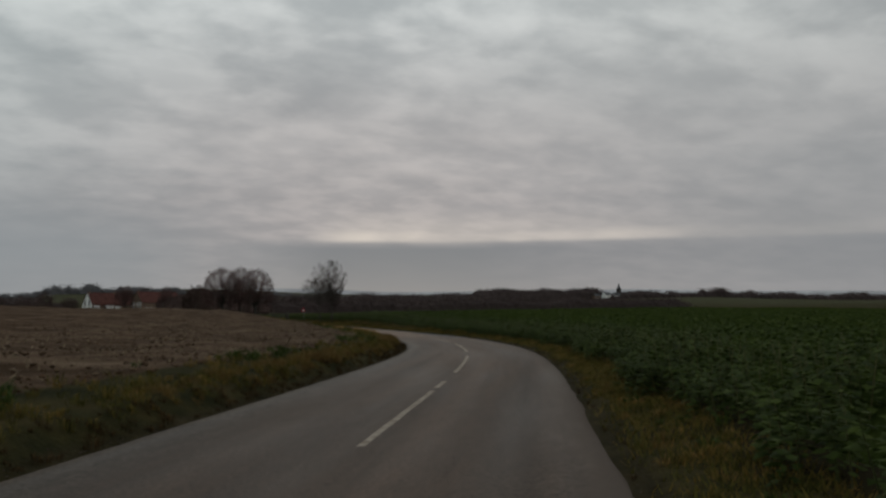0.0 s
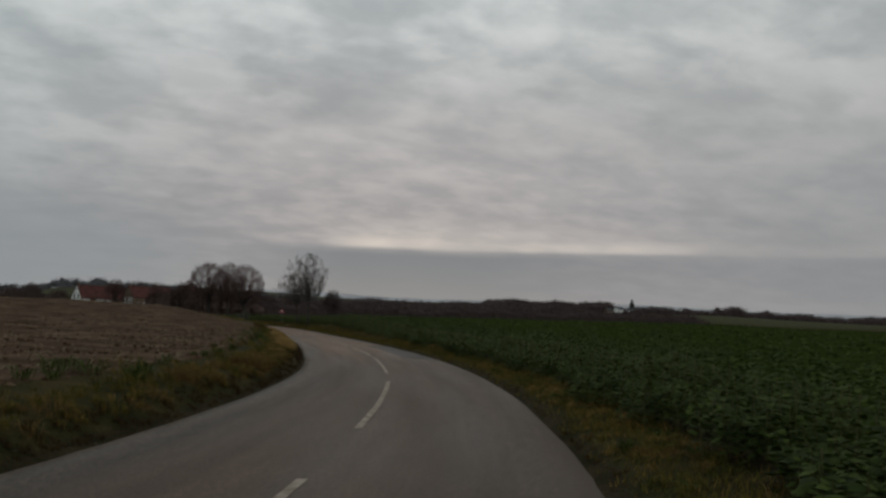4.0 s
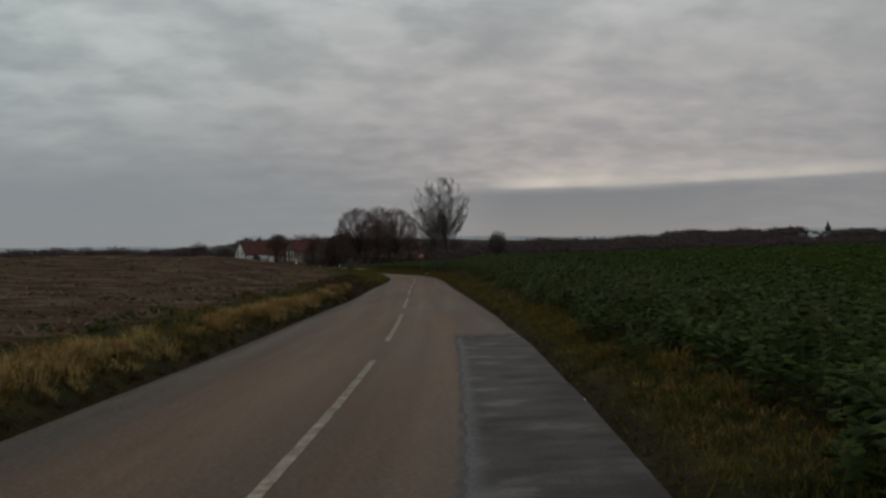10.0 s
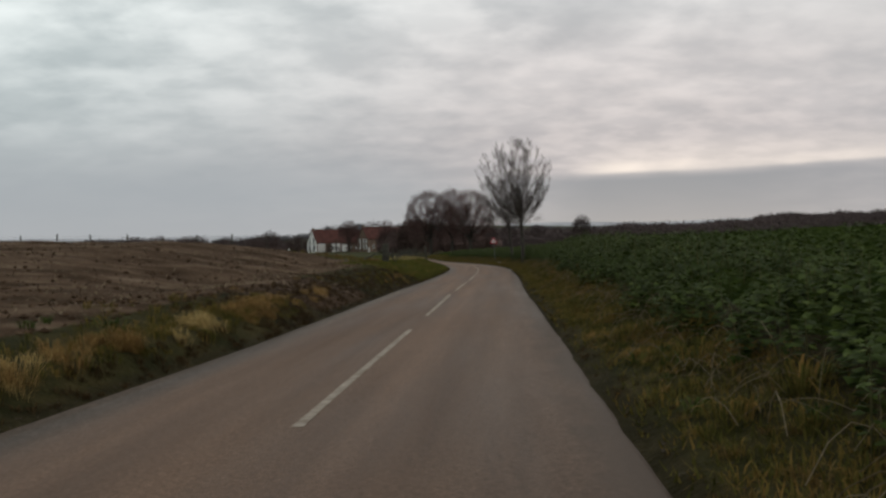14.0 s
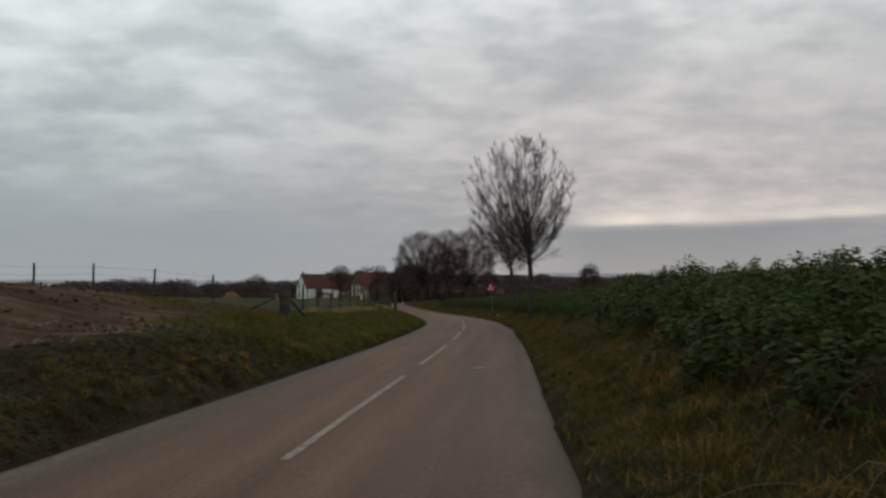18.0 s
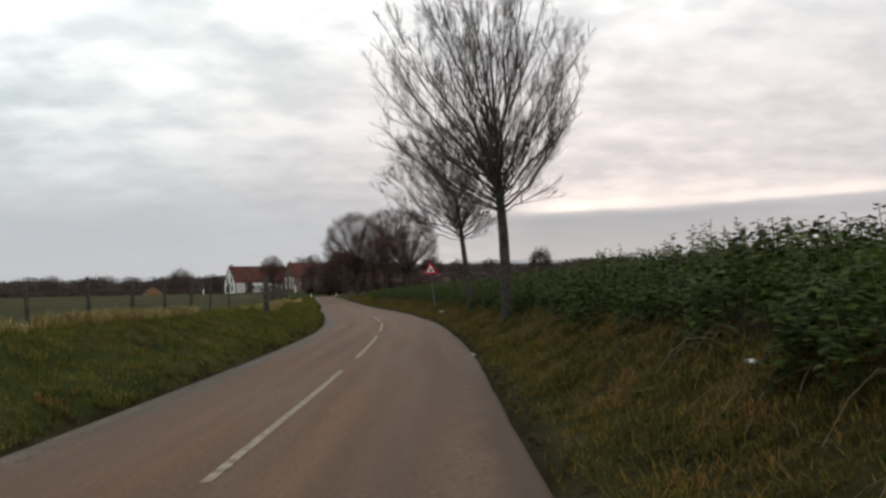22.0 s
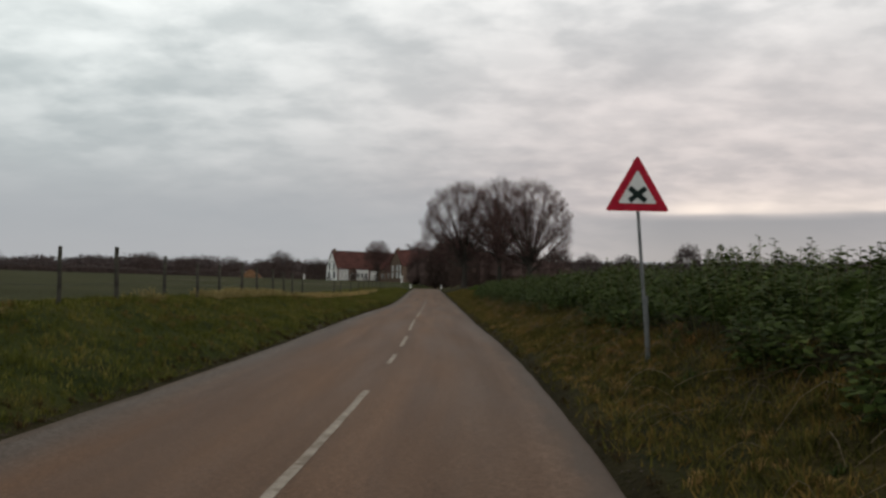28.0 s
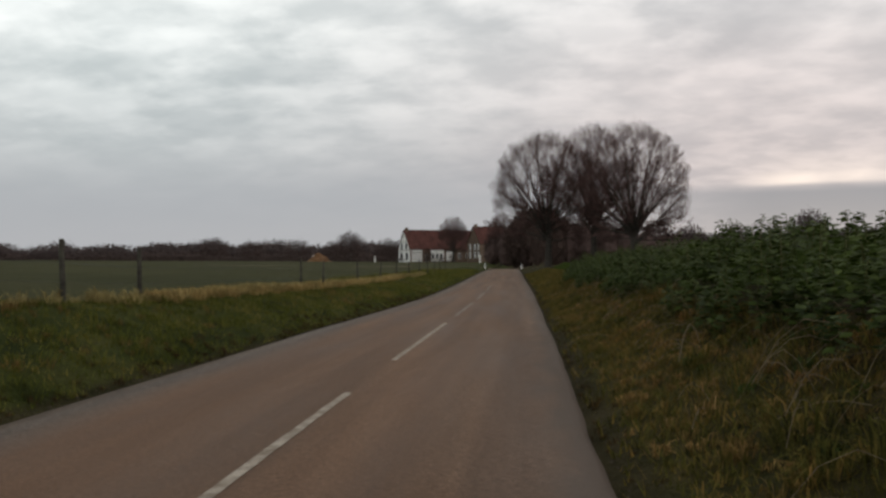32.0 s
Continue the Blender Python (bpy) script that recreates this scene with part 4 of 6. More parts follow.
    for i in range(limbs):
        part("limb", put_mesh("limb", *tubes(lim[i:i + 1], lr[i:i + 1], 6), M["bark"]), None, tree)
    part("crown", put_mesh("crown", *join([tubes(a, ar, 4), tubes(b, br, 3), tubes(c, crd, 3)]), twig), None, tree)
    if fan:
        m = int(700 * width)
        d = rng.normal(0, 1, (m, 3))
        d[:, 2] = np.abs(d[:, 2]) * 1.1 - 0.12
        d /= np.linalg.norm(d, axis=1, keepdims=True)
        s = rng.uniform(shell, 1.0, (m, 1)) ** 0.5
        pos = env[0] + d * s * np.where(d[:, 2:] > 0, env[1], env[1] * np.array([1, 1, 1.1])) * rng.normal(0.97, 0.02, (m, 1))
        pos[:, 2] = np.maximum(pos[:, 2], fork + 0.4)
        g = pos - np.array([0, 0, fork * 0.8])
        g = g / np.linalg.norm(g, axis=1, keepdims=True) + rng.normal(0, 0.28, (m, 3)) + np.array([0, 0, 0.12])
        g /= np.linalg.norm(g, axis=1, keepdims=True)
        sd = np.cross(g, rng.normal(0, 1, (m, 3)))
        sd /= np.linalg.norm(sd, axis=1, keepdims=True) + 1e-9
        ln = width * 0.09 * rng.uniform(0.5, 1.2, (m, 1))
        w = thin * rng.uniform(0.6, 1.2, (m, 1))
        v = np.stack([pos - sd * w - g * ln * 0.5, pos + sd * w - g * ln * 0.5, pos + g * ln * 0.5], 1).reshape(-1, 3)
        part("twig_haze", put_mesh("twig_haze", v, np.arange(m * 3).reshape(-1, 3), twig, False), None, tree)
    return tree


def foot(x, y, sink=0.0):
    return (x, y, float(land(x, y)) - sink)


bare_tree("roadside_tree", foot(2.03, -16.3), 3.4, 11.0, 7.5, 0.165, 40, "tall leafless roadside tree with an upswept oval crown", 4, M["twig"], (-0.35, -0.5), (12, 6, 4), 0.12, 0.0052, 0.42, "roadside trees", shift=(-0.52, 0))
bare_tree("roadside_tree", foot(2.76, -3.25), 3.35, 8.5, 6.8, 0.125, 32, "smaller leafless roadside tree with a round crown", 8, M["twig"], (-0.75, 0.1), (12, 6, 4), 0.09, 0.0052, 0.44, "roadside trees", shift=(-0.45, 0))
# the group of old limes before the farm
LIMES = [(-1.0, 141.5, 3.6, 17.7, 14.2, 0.42, 21), (4.6, 137.0, 4.2, 17.8, 10.4, 0.38, 22), (9.1, 131.0, 2.8, 17.0, 12.9, 0.45, 23)]
for x, y, fk, tp, wd, r, sd in LIMES:
    bare_tree("lime_tree", foot(x, y), fk, tp, wd, r, 34, "big old leafless lime with a dense domed crown", sd, M["lime_twig"], (0, 0), (15, 5, 2), 0.0, 0.0125, 0.34, "old limes before the farm", fan=True)
bare_tree("yard_tree", foot(-33.0, 309.0), 3.2, 15.0, 10.5, 0.35, 22, "leafless tree with a rounded crown before the farmhouse", 31, M["lime_twig"], (0, 0), (7, 5, 2), 0.0, 0.026, 0.42, fan=True, shell=0.1)


def brush(rng, n, centre, radii, size, up=0.6):
    """Slivers of twig through a crown: vertices and triangles."""
    d = rng.normal(0, 1, (n, 3))
    d /= np.linalg.norm(d, axis=1, keepdims=True)
    p = d * rng.uniform(0.15, 1, (n, 1)) ** 0.5
    p[:, 2] = np.where(p[:, 2] < -0.7, -p[:, 2] * 0.4, p[:, 2])
    lump = 1 + 0.16 * np.sin(p[:, :1] * 7 + rng.uniform(0, 6)) * np.cos(p[:, 1:2] * 6) + rng.normal(0, 0.05, (n, 1))
    pos = np.asarray(centre) + p * np.asarray(radii) * lump
    g = d * np.array([0.9, 0.9, 0.6]) + np.array([0, 0, up]) + rng.normal(0, 0.35, (n, 3))
    g /= np.linalg.norm(g, axis=1, keepdims=True)
    s = np.cross(g, rng.normal(0, 1, (n, 3)))
    s /= np.linalg.norm(s, axis=1, keepdims=True) + 1e-9
    ln = size * rng.uniform(0.5, 1.3, (n, 1))
    w = ln * rng.uniform(0.10, 0.3, (n, 1))
    v = np.stack([pos - s * w, pos + s * w, pos + g * ln], 1).reshape(-1, 3)
    return v, np.arange(n * 3).reshape(-1, 3)


def core(rng, centre, radii):
    """A lumpy closed body inside a far crown: vertices and triangles."""
    th, ph = np.meshgrid(np.linspace(0, 2 * np.pi, 9)[:-1], np.linspace(0.12, np.pi - 0.12, 6))
    d = np.stack([np.cos(th) * np.sin(ph), np.sin(th) * np.sin(ph), np.cos(ph)], -1).reshape(-1, 3)
    v = np.asarray(centre) + d * np.asarray(radii) * rng.uniform(0.78, 1.12, (len(d), 1))
    f = []
    for i in range(5):
        for j in range(8):
            a, b = i * 8 + j, i * 8 + (j + 1) % 8
            f += [(a, b, a + 8), (b, b + 8, a + 8)]
    return v, np.array(f)


def thicket(name, spots, mat, label, category, seed, per, size, kind="stuff", trunks=True, solid=False):
    """Many bare bushes or trees joined: spots are (x, y, height, width)."""
    rng = np.random.RandomState(seed)
    chunks = []
    for x, y, h, w in spots:
        z = float(land(x, y))
        n = int(per * rng.uniform(0.8, 1.2))
        chunks.append(brush(rng, n, (x, y, z + h * 0.56), (w / 2, w / 2, h * 0.46), size * h / 8))
        m = int(per * 0.35)
        chunks.append(brush(rng, m, (x, y, z + h * 0.22), (w * 0.5, w * 0.5, h * 0.24), size * h / 9))
        if solid:
            chunks.append(core(rng, (x, y, z + h * 0.46), (w * 0.46, w * 0.46, h * 0.48)))
        elif trunks:
            a = rng.uniform(0, 6.28, 5)
            f = np.stack([x + np.cos(a) * w * 0.2, y + np.sin(a) * w * 0.2, np.full(5, z - 0.3)], -1)
            tp = f + np.stack([np.cos(a) * w * 0.15, np.sin(a) * w * 0.15, np.full(5, h * 0.8)], -1)
            s = np.array([1.0, 0.3, 0]) * (0.02 * h)
            chunks.append((np.stack([f - s, f + s, tp], 1).reshape(-1, 3), np.arange(15).reshape(-1, 3)))
    me = put_mesh(name, *join(chunks), mat, False)
    return tagged(part(name, me, None), label, category, kind=kind)


def lone_tree(name, x, y, h, w, mat, label, category, group, seed, per, size, solid=False, bush=False):
    """One far tree or bush: a crown of fine slivers on a trunk."""
    rng = np.random.RandomState(seed)
    t = thing(name, foot(x, y), label, category, group)
    chunks = [brush(rng, per, (0, 0, h * (0.5 if bush else 0.58)), (w / 2, w / 2, h * (0.5 if bush else 0.44)), size * h / 8), brush(rng, int(per * 0.35), (0, 0, h * 0.24), (w * 0.48, w * 0.48, h * 0.24), size * h / 9)]
    if solid:
        chunks.append(core(rng, (0, 0, h * 0.46), (w * 0.45, w * 0.45, h * 0.47)))
    part("crown", put_mesh("crown", *join(chunks), mat, False), None, t)
    r = 0.016 * h
    path = np.array([[(0, 0, -0.4), (0, 0, 0.0), (rng.normal(0, 0.1), rng.normal(0, 0.1), h * 0.35), (rng.normal(0, 0.3), rng.normal(0, 0.3), h * 0.8)]])
    part("trunk", put_mesh("trunk", *tubes(path, np.array([[r * 1.2, r, r * 0.8, r * 0.2]]), 6), M["bark"]), None, t)
    return t


def wood_band(name, pts, h, depth, bump, mat, label, category, seed, fuzz, size, stride=2.5):
    """A continuous far wood: a rounded body with an uneven crown line and twigs all over it."""
    rng = np.random.RandomState(seed)
    p = np.array(pts, float)
    s = np.concatenate([[0], np.cumsum(np.hypot(*np.diff(p, axis=0).T))])
    t = np.arange(0, s[-1], stride)
    n = len(t)
    c = np.stack([np.interp(t, s, p[:, 0]), np.interp(t, s, p[:, 1])], -1)
    d = np.gradient(c, axis=0)
    d /= np.linalg.norm(d, axis=1, keepdims=True)
    nor = np.stack([-d[:, 1], d[:, 0]], -1)
    line = np.zeros(n)
    for w, a in ((60, 0.7), (24, 0.8), (11, 0.55), (6, 0.25)):
        k = np.hanning(max(3, int(w / stride)))
        line += np.convolve(rng.normal(0, 1, n + len(k) - 1), k / np.sqrt((k ** 2).sum()), "valid") * a
    hh = h * np.clip(1 + bump * line, 0.45, 1.7)
    hh *= np.clip(np.minimum(t, t[::-1]) / 14 + 0.25, 0, 1)
    q = np.linspace(0, np.pi, 7)
    off, up = np.cos(q), np.sin(q) ** 0.6
    jig = rng.uniform(0.88, 1.1, (n, 7))
    X = c[:, None, 0] + nor[:, None, 0] * off * depth / 2 * jig
    Y = c[:, None, 1] + nor[:, None, 1] * off * depth / 2 * jig
    Z = land(X, Y) - 0.4 + (hh * 0.86)[:, None] * up * jig
    idx = np.arange(n * 7).reshape(n, 7)
    f = np.stack([idx[:-1, :-1], idx[1:, :-1], idx[1:, 1:], idx[:-1, 1:]], -1).reshape(-1, 4)
    tri = np.concatenate([f[:, [0, 1, 2]], f[:, [0, 2, 3]]])
    m = int(n * stride * fuzz)
    i = rng.randint(0, n, m)
    a = rng.uniform(0.05, np.pi - 0.05, m)
    px = c[i, 0] + nor[i, 0] * np.cos(a) * depth / 2 + rng.normal(0, stride, m)
    py = c[i, 1] + nor[i, 1] * np.cos(a) * depth / 2 + rng.normal(0, stride, m)
    pz = land(px, py) + hh[i] * np.sin(a) ** 0.6 * rng.uniform(0.72, 0.94, m)
    pos = np.stack([px, py, pz], -1)
    g = np.stack([rng.normal(0, 0.35, m), rng.normal(0, 0.35, m), rng.uniform(0.5, 1, m)], -1)
    g /= np.linalg.norm(g, axis=1, keepdims=True)
    sd = np.cross(g, rng.normal(0, 1, (m, 3)))
    sd /= np.linalg.norm(sd, axis=1, keepdims=True) + 1e-9
    ln = size * rng.uniform(0.5, 1.3, (m, 1))
    w = ln * rng.uniform(0.10, 0.28, (m, 1))
    v = np.stack([pos - sd * w, pos + sd * w, pos + g * ln], 1).reshape(-1, 3)
    body = (np.stack([X, Y, Z], -1).reshape(-1, 3), tri)
    me = put_mesh(name, *join([body, (v, np.arange(m * 3).reshape(-1, 3))]), mat, False)
    return tagged(part(name, me, None), label, category, kind="stuff")


for i, (x, y, h, w) in enumerate([(-8.2, 213, 10.0, 5.0), (-6.2, 211, 12.0, 6.0), (-3.5, 209, 12.5, 7), (-0.5, 211, 11.0, 6.5)]):
    lone_tree("evergreen_tree", x, y, h, w, M["hedge"], "dense dark evergreen tree beyond the side road", "tree", "evergreens before the farm", 500 + i, 4000, 0.45, True)
for i, (x, y, h, w) in enumerate([(2.5, 213, 9.5, 7), (6.5, 214, 9.0, 7), (10.5, 216, 8.5, 7), (14.5, 218, 8.0, 7), (19, 218, 6.5, 7), (25, 219, 5, 7)]):
    lone_tree("bare_shrub", x, y, h, w, M["far_hedge"], "tall bare brown shrub behind the old limes", "shrub", "shrubs behind the limes", 520 + i, 3000, 0.45, True)
for i, (x, y, h, w) in enumerate([(-16.4, 263, 8.0, 6.0), (-12.4, 259, 9.5, 6.5), (-9.2, 240, 10.5, 7.0)]):
    lone_tree("bare_shrub", x, y, h, w, M["far_hedge"], "tall dark bare shrub beside the farm wing", "shrub", "shrubs beside the farm", 530 + i, 3000, 0.45, True)
bare_tree("yard_tree", foot(-14.6, 262.0), 3.5, 14.4, 7.8, 0.30, 18, "leafless round tree beside the farm wing", 33, M["lime_twig"], (0, 0), (7, 5, 2), 0.0, 0.022, 0.42, fan=True, shell=0.1)
thicket("lime_undergrowth", [(2.2, 148, 2.6, 4.5), (6.6, 145, 2.6, 4.5), (11.5, 142, 2.6, 4), (15.5, 140, 2.6, 4), (-2.5, 150, 2.2, 3.5)], M["hedge"], "low bare scrub under the old limes", "scrub", 6, 500, 0.7)
for i, (x, y, h, w) in enumerate([(-43.0, 318.5, 4.4, 3.0), (-38.2, 318, 2.0, 2.0), (-33.6, 312, 3.0, 3.4), (-52, 322, 2.0, 3), (-12, 306, 5, 5), (-10, 300, 4.5, 5)]):
    lone_tree("garden_bush", x, y, h, w, M["hedge"], "dark clipped bush before the farmhouse", "bush", "farm garden bushes", 540 + i, 500, 0.8, bush=True)
wood_band("hedgerow", [(14, 286), (60, 284), (120, 282), (210, 300), (330, 330)], 6.6, 8, 0.13, M["far_wood"], "bare hedgerow with scrubby trees beyond the crop field", "hedgerow", 8, 45, 1.1)
for i, (x, y, h, w) in enumerate([(70.4, 282, 12.6, 9.0), (104, 286, 8.8, 11), (52, 290, 9.6, 9), (88, 284, 7.6, 8), (29, 284, 11.0, 9), (39, 286, 9.6, 9)]):
    lone_tree("hedgerow_tree", x, y, h, w, M["far_wood"], "bare tree standing up from the hedgerow", "tree", "hedgerow trees", 560 + i, 2600, 0.45)
wood_band("left_woods", [(-430, 292), (-330, 380), (-250, 430)], 10.5, 16, 0.15, M["far_wood"], "low bare woods beyond the pasture", "woods", 10, 60, 1.3)
wood_band("left_woods", [(-262, 424), (-160, 440), (-60, 420)], 8.6, 16, 0.15, M["far_wood"], "low bare woods beyond the farm track", "woods", 20, 60, 1.3)
wood_band("left_woods", [(-720, 40), (-560, 200), (-420, 304)], 16.5, 18, 0.13, M["far_wood"], "low bare woods beyond the ploughed field", "woods", 12, 50, 1.7)
wood_band("left_scrub", [(-700, 50), (-560, 190), (-420, 292), (-330, 372), (-250, 422), (-160, 432), (-56, 412)], 5.6, 9, 0.10, M["far_hedge"], "continuous dark scrub below the bare woods", "scrub", 18, 30, 1.0)
for i, (x, y, h, w) in enumerate([(-72.5, 330, 10.5, 10.5), (-62, 345, 8.6, 9), (-84, 350, 7.5, 9), (-98, 352, 8.6, 10), (-118, 356, 8.2, 10), (-132, 352, 9.2, 11)]):
    lone_tree("field_tree", x, y, h, w, M["far_hedge"], "dark round bare tree beside the pasture", "tree", "trees beside the pasture", 580 + i, 3000, 0.4)
for i, (x, y, h, w) in enumerate([(-22, 345, 15, 12), (-8, 350, 14, 12), (4, 345, 13, 11), (-60, 352, 8, 8), (-2, 290, 10, 9), (6, 270, 9, 9)]):
    lone_tree("farm_tree", x, y, h, w, M["far_wood"], "bare tree behind the farm buildings", "tree", "farmyard trees", 600 + i, 2600, 0.45)
wood_band("far_woods", [(40, 540), (160, 620), (300, 700), (430, 840), (560, 960)], 15.5, 30, 0.09, M["far_wood"], "long band of bare woods on the far slope", "woods", 15, 34, 2.0, 4)
wood_band("far_woods", [(430, 960), (560, 1010), (672, 1012)], 18.5, 34, 0.08, M["far_wood"], "wooded rise beyond the far slope", "woods", 19, 34, 2.2, 4)
wood_band("far_woods", [(660, 1000), (760, 960), (900, 880), (1100, 760)], 9.5, 30, 0.24, M["far_wood"], "scattered far trees on the rise", "woods", 16, 26, 1.8, 4)
wood_band("hill_woods", [(-900, 1500), (-300, 1900), (400, 2000), (1200, 1700), (1800, 1200)], 15, 60, 0.18, M["hazed_ridge_wood"], "distant wooded ridge under the clouds", "woods", 17, 8, 3.5, 9)



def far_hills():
    """Pale ridge along the horizon, the haze painted into its base colour."""
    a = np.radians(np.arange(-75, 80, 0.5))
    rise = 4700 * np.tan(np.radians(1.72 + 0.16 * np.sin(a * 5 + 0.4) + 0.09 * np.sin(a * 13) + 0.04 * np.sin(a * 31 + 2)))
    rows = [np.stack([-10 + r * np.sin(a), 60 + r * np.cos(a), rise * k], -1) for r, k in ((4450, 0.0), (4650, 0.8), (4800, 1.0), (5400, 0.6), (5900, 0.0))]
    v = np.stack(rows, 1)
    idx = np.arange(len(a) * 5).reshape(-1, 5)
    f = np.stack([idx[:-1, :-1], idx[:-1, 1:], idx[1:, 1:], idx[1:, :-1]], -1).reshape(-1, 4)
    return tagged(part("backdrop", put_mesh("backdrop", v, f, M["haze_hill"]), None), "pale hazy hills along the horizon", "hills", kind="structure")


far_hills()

# ---- verge grass, crop and clods ----


def blades(name, u0, u1, y0, y1, density, h0, h1, mat, label, seed, clump=0.5, keep=None, width=0.012, lean=0.5):
    """Grass: one thin bent triangle a blade, gathered in tufts."""
    rng = np.random.RandomState(seed)
    n = int(abs(u1 - u0) * (y1 - y0) * density)
    m = max(1, n // 14)
    cy, cu = rng.uniform(y0, y1, m), rng.uniform(u0, u1, m)
    if keep is not None:
        ok = keep(cu, cy, rng)
        cy, cu = cy[ok], cu[ok]
        m = len(cy)
    size = rng.uniform(0.55, 1.25, m)
    pid = np.repeat(np.arange(m), 14)
    n = len(pid)
    y = cy[pid] + rng.normal(0, 0.10 * clump * 2, n)
    u = np.clip(cu[pid] + rng.normal(0, 0.10 * clump * 2, n), min(u0, u1), max(u0, u1))
    x = lane(u, y)
    z = land(x, y) - 0.02
    a = rng.uniform(0, 6.28, n)
    h = rng.uniform(h0, h1, n) * size[pid]
    ln = rng.uniform(0.1, lean, n) * h
    w = width * rng.uniform(0.6, 1.5, n)
    b = np.stack([x, y, z], -1)
    s = np.stack([-np.sin(a) * w, np.cos(a) * w, np.zeros(n)], -1)
    tip = b + np.stack([np.cos(a) * ln, np.sin(a) * ln, h], -1)
    v = np.stack([b - s, b + s, tip], 1).reshape(-1, 3)
    me = put_mesh(name, v, np.arange(n * 3).reshape(-1, 3), mat, False)
    return tagged(part(name, me, None), label, "grass", kind="stuff")


def waves(f, p, bias, sway=1.5):
    """Keeps tufts in uneven stretches along the road."""
    return lambda u, y, rng: (u < HALF + crop_foot(y) + 0.3) & ((np.sin(y * f + p) + np.sin(y * f * 2.7 + u * sway) * 0.7 + rng.normal(0, 0.5, len(y))) > bias)


def tussocks(name, u0, u1, y0, y1, density, h0, h1, mat, label, seed, blades_each=46, keep=None, droop=0.9, broad=1.0):
    """Bushy tufts: blades that spring from one root and bend outwards."""
    rng = np.random.RandomState(seed)
    m = int(abs(u1 - u0) * (y1 - y0) * density)
    cy, cu = rng.uniform(y0, y1, m), rng.uniform(u0, u1, m)
    if keep is not None:
        ok = keep(cu, cy, rng)
        cy, cu = cy[ok], cu[ok]
        m = len(cy)
    size = h0 + (h1 - h0) * rng.uniform(0, 1, m) ** 1.7
    pid = np.repeat(np.arange(m), blades_each)
    n = len(pid)
    a = rng.uniform(0, 6.28, n)
    r = size[pid] * 0.5 * rng.uniform(0, 1, n) ** 0.5
    y = cy[pid] + np.sin(a) * r
    x = lane(cu[pid], cy[pid]) + np.cos(a) * r
    b = np.stack([x, y, land(x, y) - 0.02], -1)
    h = size[pid] * rng.uniform(0.5, 1.1, n)
    out = h * rng.uniform(0.2, droop, n)
    a2 = a + rng.normal(0, 0.5, n)
    s = np.stack([-np.sin(a2), np.cos(a2), np.zeros(n)], -1) * broad * (0.0035 + 0.013 * size[pid] * rng.uniform(0.5, 1.2, n))[:, None]
    mid = b + np.stack([np.cos(a2) * out * 0.35, np.sin(a2) * out * 0.35, h * 0.7], -1)
    tip = b + np.stack([np.cos(a2) * out, np.sin(a2) * out, h * rng.uniform(1.6 - droop, 1.0, n)], -1)
    v = np.stack([b, mid - s, mid + s, tip], 1).reshape(-1, 3)
    o = np.arange(n)[:, None] * 4
    f = np.concatenate([o + np.array([0, 2, 1]), o + np.array([1, 2, 3])], 1).reshape(-1, 3)
    return tagged(part(name, put_mesh(name, v, f, mat, False), None), label, "grass", kind="stuff")


PAST_SOIL = lambda u, y, rng: y + rng.normal(0, 0.5, len(y)) > soil_end(-u - HALF)
NEAR_FENCE = lambda w: (lambda u, y, rng: np.abs(-u - HALF - np.interp(y, FENCE_Y, FENCE_L) + 0.1) < w * rng.uniform(0.5, 1.2, len(y)))
ON_VERGE = lambda u, y, rng: (u < HALF + crop_foot(y) + 0.15) & (u > HALF + 0.30 + 0.12 * np.sin(y * 1.7) * np.sin(y * 0.6) + rng.normal(0, 0.06, len(y)))
# right-hand verge: low mat, tufts, ochre and rust patches, long straw under the crop
blades("verge_grass", HALF + 0.06, HALF + 2.4, -178, 75, 640, 0.04, 0.13, M["grass"], "short rough green verge grass beside the road", 101, 0.8, ON_VERGE, 0.010, 1.6)
tussocks("grass_tussocks", HALF + 0.1, HALF + 2.4, -178, 75, 9.0, 0.07, 0.20, M["grass"], "green and brown grass tussocks on the verge bank", 141, 23, ON_VERGE, 1.25)
tussocks("verge_clumps", HALF + 0.6, HALF + 2.5, -112, 70, 1.5, 0.18, 0.36, M["grass"], "big lumpy grass clumps on the verge bank", 165, 64, lambda u, y, rng: ON_VERGE(u, y, rng) & (u > HALF + 0.4 * crop_foot(y)), 1.3)
tussocks("straw_tussocks", HALF + 0.15, HALF + 2.3, -178, 75, 5.0, 0.07, 0.19, M["straw"], "straw-coloured grass tussocks on the verge bank", 142, 28, lambda u, y, rng: ON_VERGE(u, y, rng) & waves(0.35, 1.0, 0.0)(u, y, rng), 1.3, 0.8)
tussocks("tawny_tussocks", HALF + 0.2, HALF + 1.3, -178, -78, 6.0, 0.06, 0.17, M["tawny"], "ochre dead tussocks along the lower verge", 147, 30, lambda u, y, rng: ON_VERGE(u, y, rng) & waves(0.5, 0.3, 0.35)(u, y, rng), 1.25, 0.8)
tussocks("tawny_tussocks", HALF + 0.2, HALF + 1.5, -24, 72, 9.0, 0.07, 0.18, M["tawny"], "ochre dead tussocks along the lower verge", 148, 30, lambda u, y, rng: ON_VERGE(u, y, rng) & waves(0.5, 1.1, -0.1)(u, y, rng), 1.25, 0.9)
